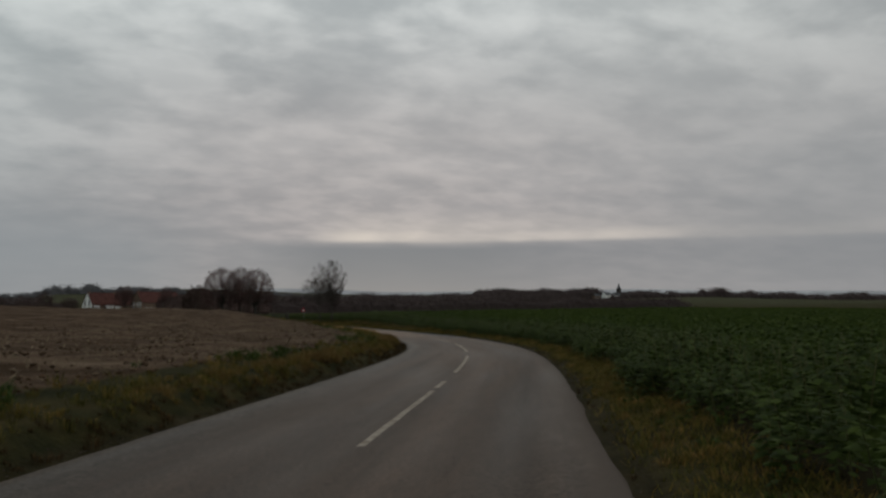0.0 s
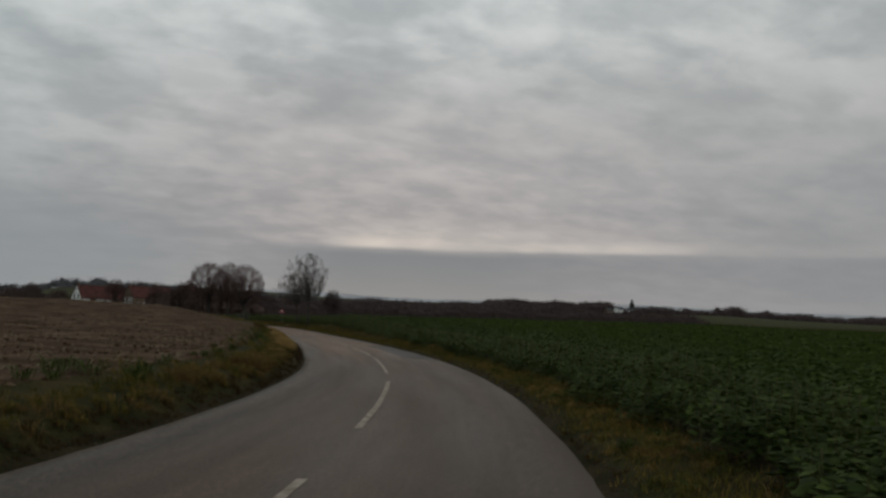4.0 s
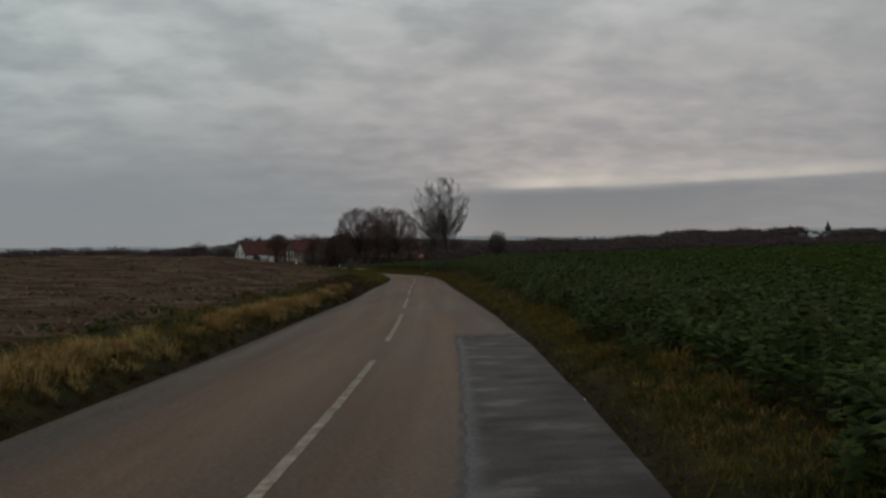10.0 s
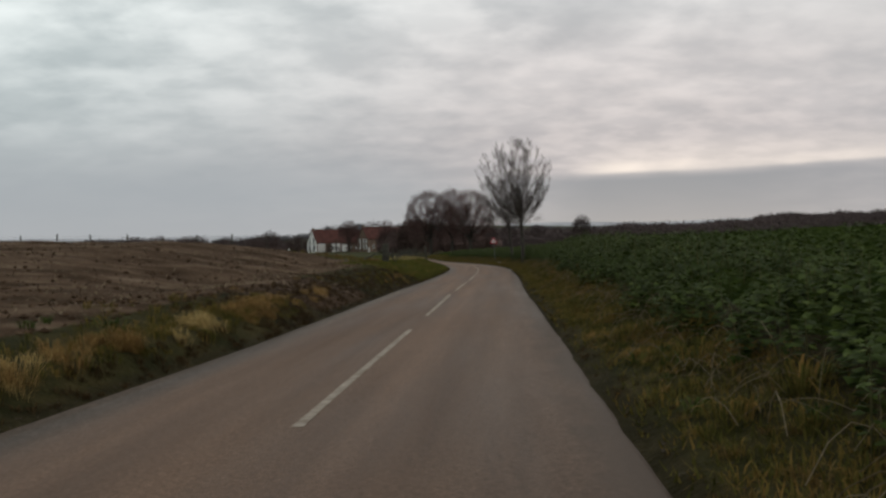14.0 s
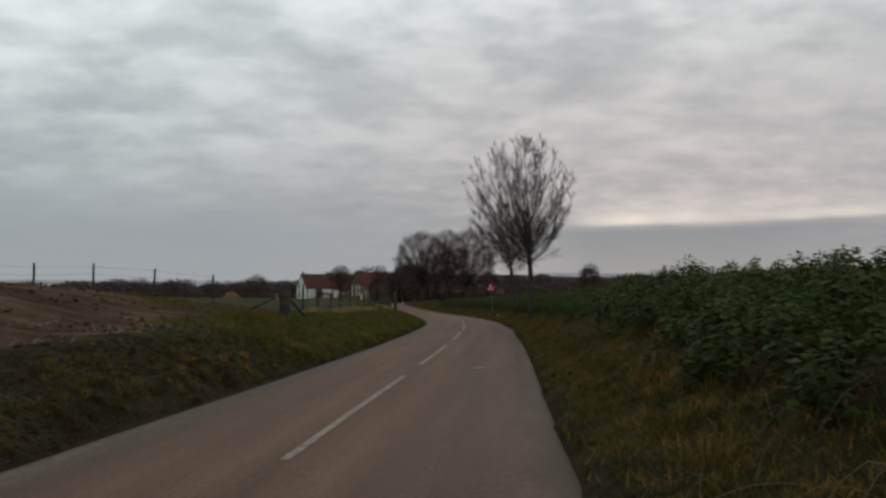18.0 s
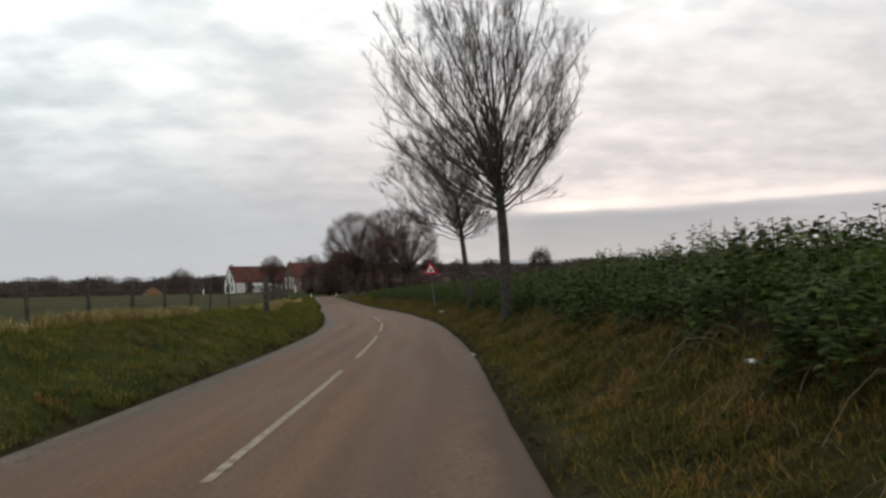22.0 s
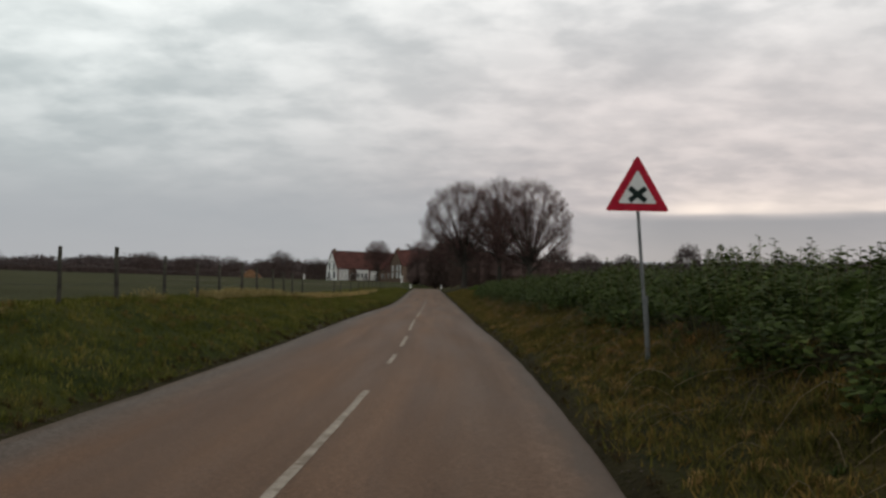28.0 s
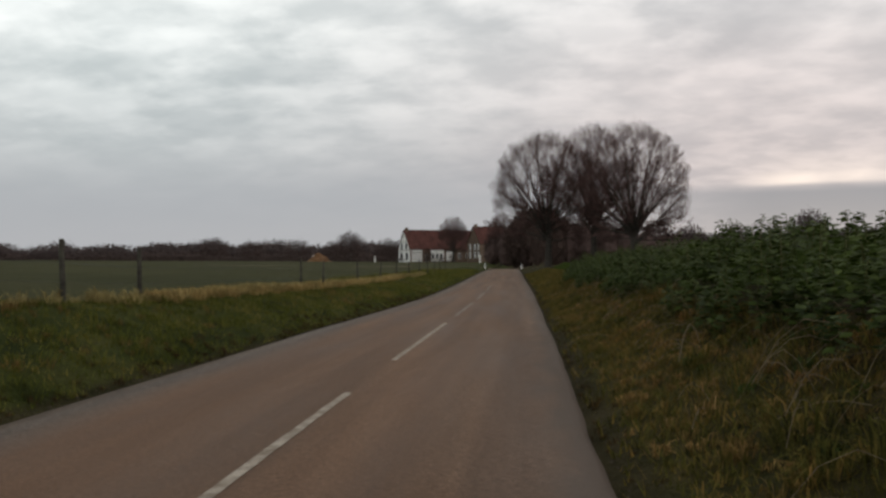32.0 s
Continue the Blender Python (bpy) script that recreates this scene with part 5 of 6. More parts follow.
tussocks("rust_tussocks", HALF + 0.7, HALF + 2.3, -62, 66, 3.2, 0.10, 0.24, M["rust"], "matted rust-coloured dead grass at the foot of the crop", 111, 34, lambda u, y, rng: (np.abs(u - HALF - crop_foot(y) + 0.25) < 0.5) & ((np.sin(y * 0.42 + 0.6) + 0.8 * np.sin(y * 1.13 + u * 1.2) + rng.normal(0, 0.4, len(y))) > 0.2), 1.2)
tussocks("bent_straw", HALF + 0.8, HALF + 2.4, -66, 66, 4.0, 0.12, 0.27, M["straw"], "long bent straw hanging down below the crop", 146, 26, lambda u, y, rng: (np.abs(u - HALF - crop_foot(y) + 0.2) < 0.42) & (np.sin(y * 0.37 + 2.2) + 0.7 * np.sin(y * 1.3) + rng.normal(0, 0.3, len(y)) > 0.15), 1.4, 0.55)
tussocks("verge_weeds", HALF + 0.5, HALF + 2.3, -178, 75, 1.6, 0.08, 0.20, M["crop"], "broad-leaved dark weeds among the verge grass", 149, 26, lambda u, y, rng: (u > HALF + crop_foot(y) - 0.9) & ON_VERGE(u, y, rng), 1.3, 1.8)
# left-hand verge along the ploughed field: dead tufts darkened as shade at the road, golden tops, green weeds behind
tussocks("edge_roots", -HALF - 0.05, -HALF - 0.62, -178, -74, 18.0, 0.06, 0.18, M["roots"], "dark dead grass tufts standing in for the verge's shaded foot", 158, 30, None, 1.1)
tussocks("tall_dead_grass", -HALF - 0.5, -HALF - 1.3, -178, -118, 15.0, 0.16, 0.38, M["straw"], "tall dull brown dead grass along the road edge", 164, 70, lambda u, y, rng: (np.sin(y * 0.33 + 0.4) + 0.8 * np.sin(y * 0.87 + u * 2) + 0.6 * np.sin(y * 2.1) + rng.normal(0, 0.35, len(y))) > np.where(y > -112, -0.4, np.where(y > -122, 0.25, 0.6)) + np.clip((y + 82) / 6, 0, 3), 1.1, 0.55)
tussocks("tall_dead_grass", -HALF - 0.5, -HALF - 1.3, -120, -70, 17.0, 0.16, 0.38, M["tawny"], "tall tawny dead grass along the road edge", 104, 84, lambda u, y, rng: (np.sin(y * 0.33 + 0.4) + 0.8 * np.sin(y * 0.87 + u * 2) + 0.6 * np.sin(y * 2.1) + rng.normal(0, 0.35, len(y))) > np.where(y > -112, -0.4, np.where(y > -122, 0.25, 0.6)) + np.clip((y + 82) / 6, 0, 3), 1.1, 0.55)
tussocks("straw_grass", -HALF - 0.35, -HALF - 1.6, -178, -112, 7.0, 0.12, 0.30, M["straw"], "dull brown dead grass along the road edge", 159, 44, lambda u, y, rng: np.sin(y * 0.45 + 2) + 0.8 * np.sin(y * 1.1 + u * 2) + rng.normal(0, 0.4, len(y)) > 0.35, 1.1, 0.6)
tussocks("verge_undergrowth", -HALF - 0.4, -HALF - 1.6, -178, -73, 11.0, 0.10, 0.26, M["grass"], "dark matted grass along the road edge", 114, 30)
tussocks("field_edge_tussocks", -HALF - 1.1, -HALF - 3.4, -178, -76, 4.6, 0.10, 0.30, M["grass"], "dark rough tussocks beside the ploughed field", 145, 26, lambda u, y, rng: (-u - HALF) < 2.3 + 0.6 * np.sin(y * 0.7) + rng.normal(0, 0.35, len(y)))
tussocks("field_edge_weeds", -HALF - 1.2, -HALF - 3.2, -178, -78, 1.1, 0.16, 0.42, M["crop"], "dark green weed tufts on the field edge", 155, 40, lambda u, y, rng: np.sin(y * 0.5) + 0.7 * np.sin(y * 1.3 + u) + rng.normal(0, 0.4, len(y)) > 0.2, 1.2, 1.7)
tussocks("gold_grass", -HALF - 0.32, -HALF - 1.25, -113, -78, 17.0, 0.16, 0.36, M["gold"], "pale golden dead grass along the road edge", 162, 40, lambda u, y, rng: np.sin(y * 0.41 + 1.4) + 0.7 * np.sin(y * 1.07 + u * 2) + rng.normal(0, 0.35, len(y)) > -0.3 + np.clip((y + 84) / 4, 0, 3), 1.1, 0.8)
# cut soil bank
tussocks("bank_roots", -HALF - 0.1, -HALF - 2.6, -78, -46.5, 15.0, 0.06, 0.17, M["roots"], "dark dead roots on the cut soil bank", 163, 24, lambda u, y, rng: -u - HALF < 2.2 + 0.4 * np.sin(y * 0.8) + rng.normal(0, 0.25, len(y)), 1.3)
tussocks("bank_grass", -HALF - 0.9, -HALF - 3.2, -79, -60, 1.2, 0.08, 0.22, M["straw"], "thin dead grass on the soil bank", 108, 24, waves(0.3, 0.0, 0.1))
tussocks("bank_tussocks", -HALF - 0.25, -HALF - 4.6, -68, -42, 8.0, 0.07, 0.19, M["grass"], "lumpy dark turf on the soil bank", 156, 30, lambda u, y, rng: (y + rng.normal(0, 0.8, len(y)) > soil_end(-u - HALF) - 0.6) | ((-u - HALF + rng.normal(0, 0.3, len(y)) < 2.0) & (rng.uniform(0, 1, len(y)) < (y + 65) / 8)))
tussocks("rust_grass", -HALF - 0.35, -HALF - 1.1, -58, -30, 5.0, 0.08, 0.22, M["rust"], "rusty dead grass at the road's edge", 112, 26, lambda u, y, rng: np.sin(y * 0.8) + np.sin(y * 1.9 + u) * 0.6 + rng.normal(0, 0.4, len(y)) > -0.1)
# pasture bank
tussocks("fence_gold_grass", -HALF - 2.2, -HALF - 4.2, 47, 84, 26.0, 0.18, 0.36, M["gold"], "golden dead grass along the far fence", 161, 30, NEAR_FENCE(0.5), 0.9, 1.5)
blades("pasture_grass", -HALF - 0.12, -HALF - 4.6, -48, 78, 250, 0.04, 0.12, M["pasture"], "green pasture grass on the bank by the fence", 105, 0.8, None, 0.013, 1.3)
tussocks("pasture_tussocks", -HALF - 0.15, -HALF - 3.3, -48, 78, 6.5, 0.08, 0.26, M["pasture"], "lumpy green grass tussocks on the pasture bank", 143, 23)
tussocks("pale_tussocks", -HALF - 0.5, -HALF - 3.4, -44, 80, 3.6, 0.08, 0.22, M["straw"], "pale dead tussocks on the pasture bank", 144, 22, lambda u, y, rng: np.sin(y * 0.3 + 2) + 0.8 * np.sin(y * 0.9 + u * 1.8) + rng.normal(0, 0.4, len(y)) > 0.25)
tussocks("edge_dark_grass", -HALF - 0.04, -HALF - 0.75, -50, 78, 13.0, 0.06, 0.17, M["roots"], "dark brown grass roots along the road edge", 157, 26, lambda u, y, rng: -u - HALF < 0.45 + 0.2 * np.sin(y * 0.9) + rng.normal(0, 0.12, len(y)))
tussocks("edge_dark_grass", HALF + 0.02, HALF + 0.5, -178, 78, 15.0, 0.03, 0.10, M["roots"], "dark brown grass roots along the crumbling road edge", 160, 24, lambda u, y, rng: u - HALF < 0.28 + 0.12 * np.sin(y * 0.8 + 1) + rng.normal(0, 0.08, len(y)), 1.3)
tussocks("rough_grass", -HALF - 3.4, -HALF - 16, -52, -37, 3.0, 0.12, 0.34, M["straw"], "rough dead grass between the soil and the gate post", 131, 26, PAST_SOIL)
tussocks("rough_grass", -HALF - 3.4, -HALF - 15, -48, -34, 3.2, 0.08, 0.24, M["pasture"], "rough green grass around the gate post", 132, 26, PAST_SOIL)
tussocks("fence_dead_grass", -HALF - 2.2, -HALF - 4.6, -36, 100, 30.0, 0.18, 0.40, M["pale_straw"], "pale golden dead grass at the foot of the fence", 109, 30, lambda u, y, rng: NEAR_FENCE(0.36)(u, y, rng) & (np.sin(y * 0.23 + 0.4) + 0.5 * np.sin(y * 0.71) + rng.normal(0, 0.3, len(y)) > np.where(y > 40, -0.8, 0.0)), 0.9, 1.4)
blades("far_verge_grass", HALF + 0.2, HALF + 2.6, 75, 128, 110, 0.05, 0.14, M["grass"], "rough verge grass before the limes", 121, 0.9, None, 0.03, 1.5)
blades("far_verge_grass", -HALF - 0.2, -HALF - 7, 78, 150, 70, 0.05, 0.14, M["pasture"], "pasture grass towards the farm", 122, 0.9, None, 0.03, 1.5)


def loose_stalks():
    """Long pale broken stems lying on the bank below the crop."""
    rng = np.random.RandomState(130)
    n = 1100
    y = rng.uniform(-95, 66, n)
    u = HALF + crop_foot(y) - rng.gamma(2.0, 0.30, n) + 0.25
    ok = u > HALF + 0.5
    y, u = y[ok], u[ok]
    n = len(y)
    x = lane(u, y)
    a, ln = np.pi + rng.normal(0, 1.1, n), rng.uniform(0.25, 0.75, n)
    t = np.linspace(0, 1, 5)[None]
    px = x[:, None] + np.cos(a)[:, None] * ln[:, None] * t
    py = y[:, None] + np.sin(a)[:, None] * ln[:, None] * t
    pz = land(px, py) + 0.04 + (rng.uniform(0.1, 0.65, n) * ln)[:, None] * np.sin(0.15 + t * 2.6)
    r = np.full((n, 5), 0.0028) * rng.uniform(0.7, 1.5, (n, 1))
    return tagged(part("loose_stalks", put_mesh("loose_stalks", *tubes(np.stack([px, py, pz], -1), r, 3), M["stalk"]), None), "long pale broken stems lying below the crop", "stalks", kind="stuff")


loose_stalks()


def crop(name, r0, r1, y0, y1, plants, leaves, size, hmin, hmax, label, seed, mat, stems=False, plain=False):
    """Leafy plants: a stem with big folded leaves all the way up and a tuft at its top."""
    rng = np.random.RandomState(seed)
    m = int((r1 - r0) * (y1 - y0) * plants)
    py, pr = rng.uniform(y0, y1, m), rng.uniform(r0, r1, m)
    pu = HALF + crop_foot(py) + pr + (0.20 * np.sin(py * 1.9) + 0.18 * np.sin(py * 0.57 + 1)) * (pr < 1)
    swell = 1 + 0.16 * np.exp(-0.5 * ((py + 24) / 7.0) ** 2) + 0.36 * np.exp(-0.5 * ((py + 6) / 6.0) ** 2) + 0.26 * np.exp(-0.5 * ((py - 18) / 8.0) ** 2)
    ph = rng.uniform(hmin, hmax, m) * np.clip(0.66 + pr * 0.4, 0.5, 1) * swell * (1 + 0.20 * np.sin(py * 0.9) * np.sin(pu * 1.7 + py * 0.23) + 0.08 * np.sin(py * 2.3 + pu))
    px = lane(pu, py)
    pz = land(px, py)
    tilt = rng.normal(0, 0.10, (m, 2)) - np.array([0.10, 0.0]) * (pr < 0.6)[:, None]
    pid = np.repeat(np.arange(m), leaves)
    k = np.tile(np.arange(leaves), m)
    n = len(pid)
    q = (k + rng.uniform(0.2, 0.9, n)) / leaves
    q = 0.12 + 0.88 * q ** 0.75
    a = k * 2.399963 + rng.uniform(0, 0.9, n) + rng.uniform(0, 6.28, m)[pid]
    hz = ph[pid] * q
    b = np.stack([px[pid] + tilt[pid, 0] * hz, py[pid] + tilt[pid, 1] * hz, pz[pid] + hz], -1)
    ln = size * rng.uniform(0.65, 1.25, n) * np.where(q > 0.9, 0.75, 1.0)
    w = ln * rng.uniform(0.32, 0.48, n)
    rise = rng.uniform(0.0, 0.7, n) + 0.15 * (q > 0.88)
    d = np.stack([np.cos(a), np.sin(a), rise], -1)
    d /= np.linalg.norm(d, axis=1, keepdims=True)
    s = np.stack([-np.sin(a), np.cos(a), rng.uniform(-0.4, 0.4, n)], -1)
    stalk = b + d * (ln * np.where(q > 0.85, 0.05, 0.25))[:, None]
    mid = stalk + d * (ln * 0.45)[:, None] + np.array([0, 0, -0.06]) * ln[:, None]
    drop = np.array([0, 0, -1.0]) * (ln * rng.uniform(0.0, 0.22, n))[:, None]
    tip = stalk + d * ln[:, None] + np.array([0, 0, -1.0]) * (ln * rng.uniform(0.2, 0.6, n))[:, None]
    v = np.stack([stalk, mid - s * w[:, None] + drop, mid, mid + s * w[:, None] + drop, tip], 1).reshape(-1, 3)
    o = np.arange(n)[:, None] * 5
    f = np.concatenate([o + np.array([0, 2, 1]), o + np.array([0, 3, 2]), o + np.array([1, 2, 4]), o + np.array([2, 3, 4])], 1).reshape(-1, 3)
    if plain:
        v = np.stack([stalk, mid - s * w[:, None] + drop, mid + s * w[:, None] + drop, tip], 1).reshape(-1, 3)
        o = np.arange(n)[:, None] * 4
        f = np.concatenate([o + np.array([0, 2, 1]), o + np.array([1, 2, 3])], 1).reshape(-1, 3)
    if stems:
        foot_, head = np.stack([px, py, pz - 0.05], -1), np.stack([px + tilt[:, 0] * ph, py + tilt[:, 1] * ph, pz + ph], -1)
        paths = np.stack([foot_, (foot_ + head) / 2, head], 1)
        part_ = part("crop_stems", put_mesh("crop_stems", *tubes(paths, np.tile([0.010, 0.008, 0.005], (m, 1)), 3), M["stem"]), None)
        tagged(part_, "thin upright stems of the leafy crop", "crop", kind="stuff")
    return tagged(part(name, put_mesh(name, v, f, mat, True), None), label, "crop", kind="stuff")


crop("leafy_crop", -0.1, 2.6, -178, 80, 7.8, 20, 0.122, 0.66, 0.86, "dense dark green leafy crop at the field's edge", 201, M["crop"], True)
crop("leafy_crop", -0.15, 0.75, -178, 80, 8.5, 20, 0.118, 0.48, 0.74, "dense dark green leafy crop hanging over the verge", 204, M["crop"])
crop("leafy_crop", 2.6, 11.0, -176, 100, 4.0, 12, 0.162, 0.58, 0.88, "dark green leafy crop in the field", 202, M["crop_field"], plain=True)
crop("leafy_crop", 11.0, 60.0, -170, 112, 1.7, 5, 0.26, 0.68, 0.90, "dark green leafy crop deeper in the field", 203, M["crop_field"], plain=True)


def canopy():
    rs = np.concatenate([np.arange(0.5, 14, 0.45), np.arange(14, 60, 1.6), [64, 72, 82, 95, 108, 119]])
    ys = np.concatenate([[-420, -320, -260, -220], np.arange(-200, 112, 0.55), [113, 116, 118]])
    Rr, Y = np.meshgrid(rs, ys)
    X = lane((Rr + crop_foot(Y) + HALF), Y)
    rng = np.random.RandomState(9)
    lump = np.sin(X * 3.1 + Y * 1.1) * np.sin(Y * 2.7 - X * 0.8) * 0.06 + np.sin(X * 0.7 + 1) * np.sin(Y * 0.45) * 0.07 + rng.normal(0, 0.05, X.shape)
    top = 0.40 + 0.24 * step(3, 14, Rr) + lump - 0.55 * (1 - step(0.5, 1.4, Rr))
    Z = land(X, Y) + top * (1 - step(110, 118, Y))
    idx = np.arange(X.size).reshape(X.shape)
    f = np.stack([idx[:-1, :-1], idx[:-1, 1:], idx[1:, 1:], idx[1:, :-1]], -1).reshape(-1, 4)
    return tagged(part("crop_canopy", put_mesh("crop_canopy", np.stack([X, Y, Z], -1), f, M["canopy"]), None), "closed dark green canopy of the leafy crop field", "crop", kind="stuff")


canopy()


def clods(name, n, l0, l1, y0, y1, s0, s1, label, seed, mat, flat=0.6, side=-1):
    """Lumps of ploughed soil: squashed, jittered octahedra."""
    rng = np.random.RandomState(seed)
    l = HALF + l0 + (l1 - l0) * rng.uniform(0, 1, n) ** 1.6
    y = rng.uniform(y0, y1, n)
    ok = (y < soil_end(l - HALF)) | (l1 < 0.6)
    l, y = l[ok], y[ok]
    n = len(l)
    x = lane(side * l, y)
    z = land(x, y)
    s = rng.uniform(s0, s1, n) ** 1.3
    oct_ = np.array([[1, 0, 0], [0, 1, 0], [-1, 0, 0], [0, -1, 0], [0, 0, 1], [0, 0, -1]], float)
    v = oct_[None] * rng.uniform(0.55, 1.3, (n, 6, 1)) * s[:, None, None] * np.array([1.25, 1, flat])
    a = rng.uniform(0, 6.28, n)[:, None]
    v = np.stack([v[..., 0] * np.cos(a) - v[..., 1] * np.sin(a), v[..., 0] * np.sin(a) + v[..., 1] * np.cos(a), v[..., 2]], -1)
    v = v + np.stack([x, y, z + s * flat * 0.25], -1)[:, None]
    tri = np.array([[0, 1, 4], [1, 2, 4], [2, 3, 4], [3, 0, 4], [1, 0, 5], [2, 1, 5], [3, 2, 5], [0, 3, 5]])
    f = (np.arange(n)[:, None, None] * 6 + tri[None]).reshape(-1, 3)
    return tagged(part(name, put_mesh(name, v, f, mat, False), None), label, "soil clods", kind="stuff")


clods("soil_clods", 12500, 2.3, 30, -185, -33, 0.035, 0.15, "brown lumps of freshly ploughed soil", 301, M["clod"])
clods("bank_soil", 8000, 0.15, 2.6, -77, -47, 0.025, 0.085, "dark loose soil on the cut bank", 302, M["dark_clod"])
clods("edge_stones", 3500, 0.02, 0.42, -178, 60, 0.012, 0.045, "crumbled soil and stones along the grass verge", 304, M["kerb"], side=1)
clods("edge_stones", 3500, 0.02, 0.3, -178, 60, 0.012, 0.05, "small soil lumps and stones along the road edge", 303, M["kerb"])


def stalks():
    rng = np.random.RandomState(310)
    n = 12000
    l = HALF + 2.6 + 16 * rng.uniform(0, 1, n) ** 1.4
    y = rng.uniform(-180, -50, n)
    x = lane(-l, y)
    z = land(x, y) + 0.06
    a, ln = rng.uniform(0, 6.28, n), rng.uniform(0.08, 0.35, n)
    d = np.stack([np.cos(a) * ln, np.sin(a) * ln, rng.uniform(-0.02, 0.12, n)], -1)
    s = np.stack([-np.sin(a), np.cos(a), np.zeros(n)], -1) * 0.016
    b = np.stack([x, y, z], -1)
    v = np.stack([b - s, b + s, b + d], 1).reshape(-1, 3)
    return tagged(part("crop_stubble", put_mesh("crop_stubble", v, np.arange(n * 3).reshape(-1, 3), M["stalk"], False), None), "dry pale maize stubble scattered on the soil", "stubble", kind="stuff")


stalks()

# ---- road sign ----


def tri_plate(side, depth, front, bevel):
    """An upright triangular plate in the xz plane, its middle at the origin, facing -y."""
    bm = bmesh.new()
    h = side * math.sqrt(3) / 2
    pts = [(-side / 2, -h / 3), (side / 2, -h / 3), (0, 2 * h / 3)]
    vs = []
    for i, (px, pz) in enumerate(pts):
        for other in (pts[i - 1], pts[(i + 1) % 3]):
            dd = Vector((other[0] - px, other[1] - pz)).normalized() * bevel
            vs.append((px + dd.x, pz + dd.y))
        mx = (vs[-1][0] + vs[-2][0]) / 2 * 0.45 + px * 0.55
        mz = (vs[-1][1] + vs[-2][1]) / 2 * 0.45 + pz * 0.55
        vs.insert(len(vs) - 1, (mx, mz))
    face = bm.faces.new([bm.verts.new((x, front, z)) for x, z in vs])
    ext = bmesh.ops.extrude_face_region(bm, geom=[face])
    for v in [g for g in ext["geom"] if isinstance(g, bmesh.types.BMVert)]:
        v.co.y += depth
    bmesh.ops.recalc_face_normals(bm, faces=bm.faces[:])
    return bm


def road_sign():
    x, y, z = foot(2.54, 12.42)
    sign = thing("warning_sign", (x, y, z), "red-bordered triangular crossroads warning sign on a grey steel post", "road sign")
    top = Vector((-0.20, 0, 3.30 - z))
    path = np.array([[(0, 0, -0.4), (0, 0, 0.0), (top.x * 0.5, 0, top.z * 0.5), tuple(top)]])
    part("post", put_mesh("post", *tubes(path, np.full((1, 4), 0.024), 10), M["galv"]), None, sign, "thin galvanised post")
    part("sleeve", put_mesh("sleeve", *tubes(path[:, :3] * np.array([0.35, 1, 0.58]) + np.array([0, 0, 0.1]), np.full((1, 3), 0.031), 10), M["galv"]), None, sign)
    c = Vector((-0.165, -0.05, 2.83 - z))
    for nm, bm, mt in (("plate", tri_plate(0.93, 0.022, 0, 0.05), M["red"]), ("face", tri_plate(0.56, 0.004, -0.004, 0.03), M["white"])):
        ob = part(nm, bm, mt, sign)
        ob.location, ob.rotation_euler = c, (0, 0, radians(5))
    for a in (38, -38):
        bm = box(0.30, 0.004, 0.075, 0, -0.007, -0.0375)
        ob = part("cross_bar", bm, M["black"], sign)
        ob.location, ob.rotation_euler = c + Vector((0, -0.001 if a > 0 else 0, -0.03)), (0, radians(a), radians(5))
    for dz in (0.14, -0.10):
        ob = part("clamp", box(0.11, 0.05, 0.035, 0, 0.03, 0), M["galv"], sign)
        ob.location = c + Vector((0, 0, dz))
    return sign


road_sign()

# ---- fences ----


def post_mesh(w, h, seed, rnd=8):
    rng = np.random.RandomState(seed)
    zt = np.array([-0.4, 0.0, h * 0.4, h * 0.8, h - 0.02, h, h])
    rr = w / 2 * np.array([1.05, 1.05, 1.0, 0.96, 0.95, 0.86, 0.02])
    path = np.stack([np.cumsum(rng.normal(0, 0.006, 7)), np.cumsum(rng.normal(0, 0.006, 7)), zt], -1)
    return put_mesh("post", *tubes(path[None], rr[None], rnd), M["post"], False)


POSTS = [post_mesh(0.105, 1.18, 1), post_mesh(0.09, 1.05, 2), post_mesh(0.11, 1.22, 3), post_mesh(0.085, 1.1, 4), post_mesh(0.095, 1.12, 5)]


LOW = [post_mesh(0.09, 0.92, 8), post_mesh(0.10, 0.98, 9)]
TALL = [post_mesh(0.09, 1.16, 6), post_mesh(0.10, 1.24, 7)]


def fence(name, spots, label, wires=(0.4, 0.75), seed=1, kinds=POSTS):
    """Posts at the given places, strung with wire."""
    rng = np.random.RandomState(seed)
    f = thing(name, (0, 0, 0), label, "fence")
    tops = []
    for i, (x, y) in enumerate(spots):
        z = float(land(x, y))
        ob = part("post", kinds[rng.randint(len(kinds))], None, f)
        ob.location, ob.rotation_euler = (x, y, z), (rng.normal(0, 0.03), rng.normal(0, 0.03), rng.uniform(0, 6))
        tops.append((x, y, z))
    p = np.array(tops)
    for h in wires:
        path = p + np.array([0, 0, h]) + rng.normal(0, 0.02, p.shape) * np.array([0, 0, 1])
        part("wire", put_mesh("wire", *tubes(path[None], np.full((1, len(p)), 0.0035), 4), M["wire"]), None, f)
    return f


def fence_u(y):
    return -HALF - float(np.interp(y, FENCE_Y, FENCE_L))


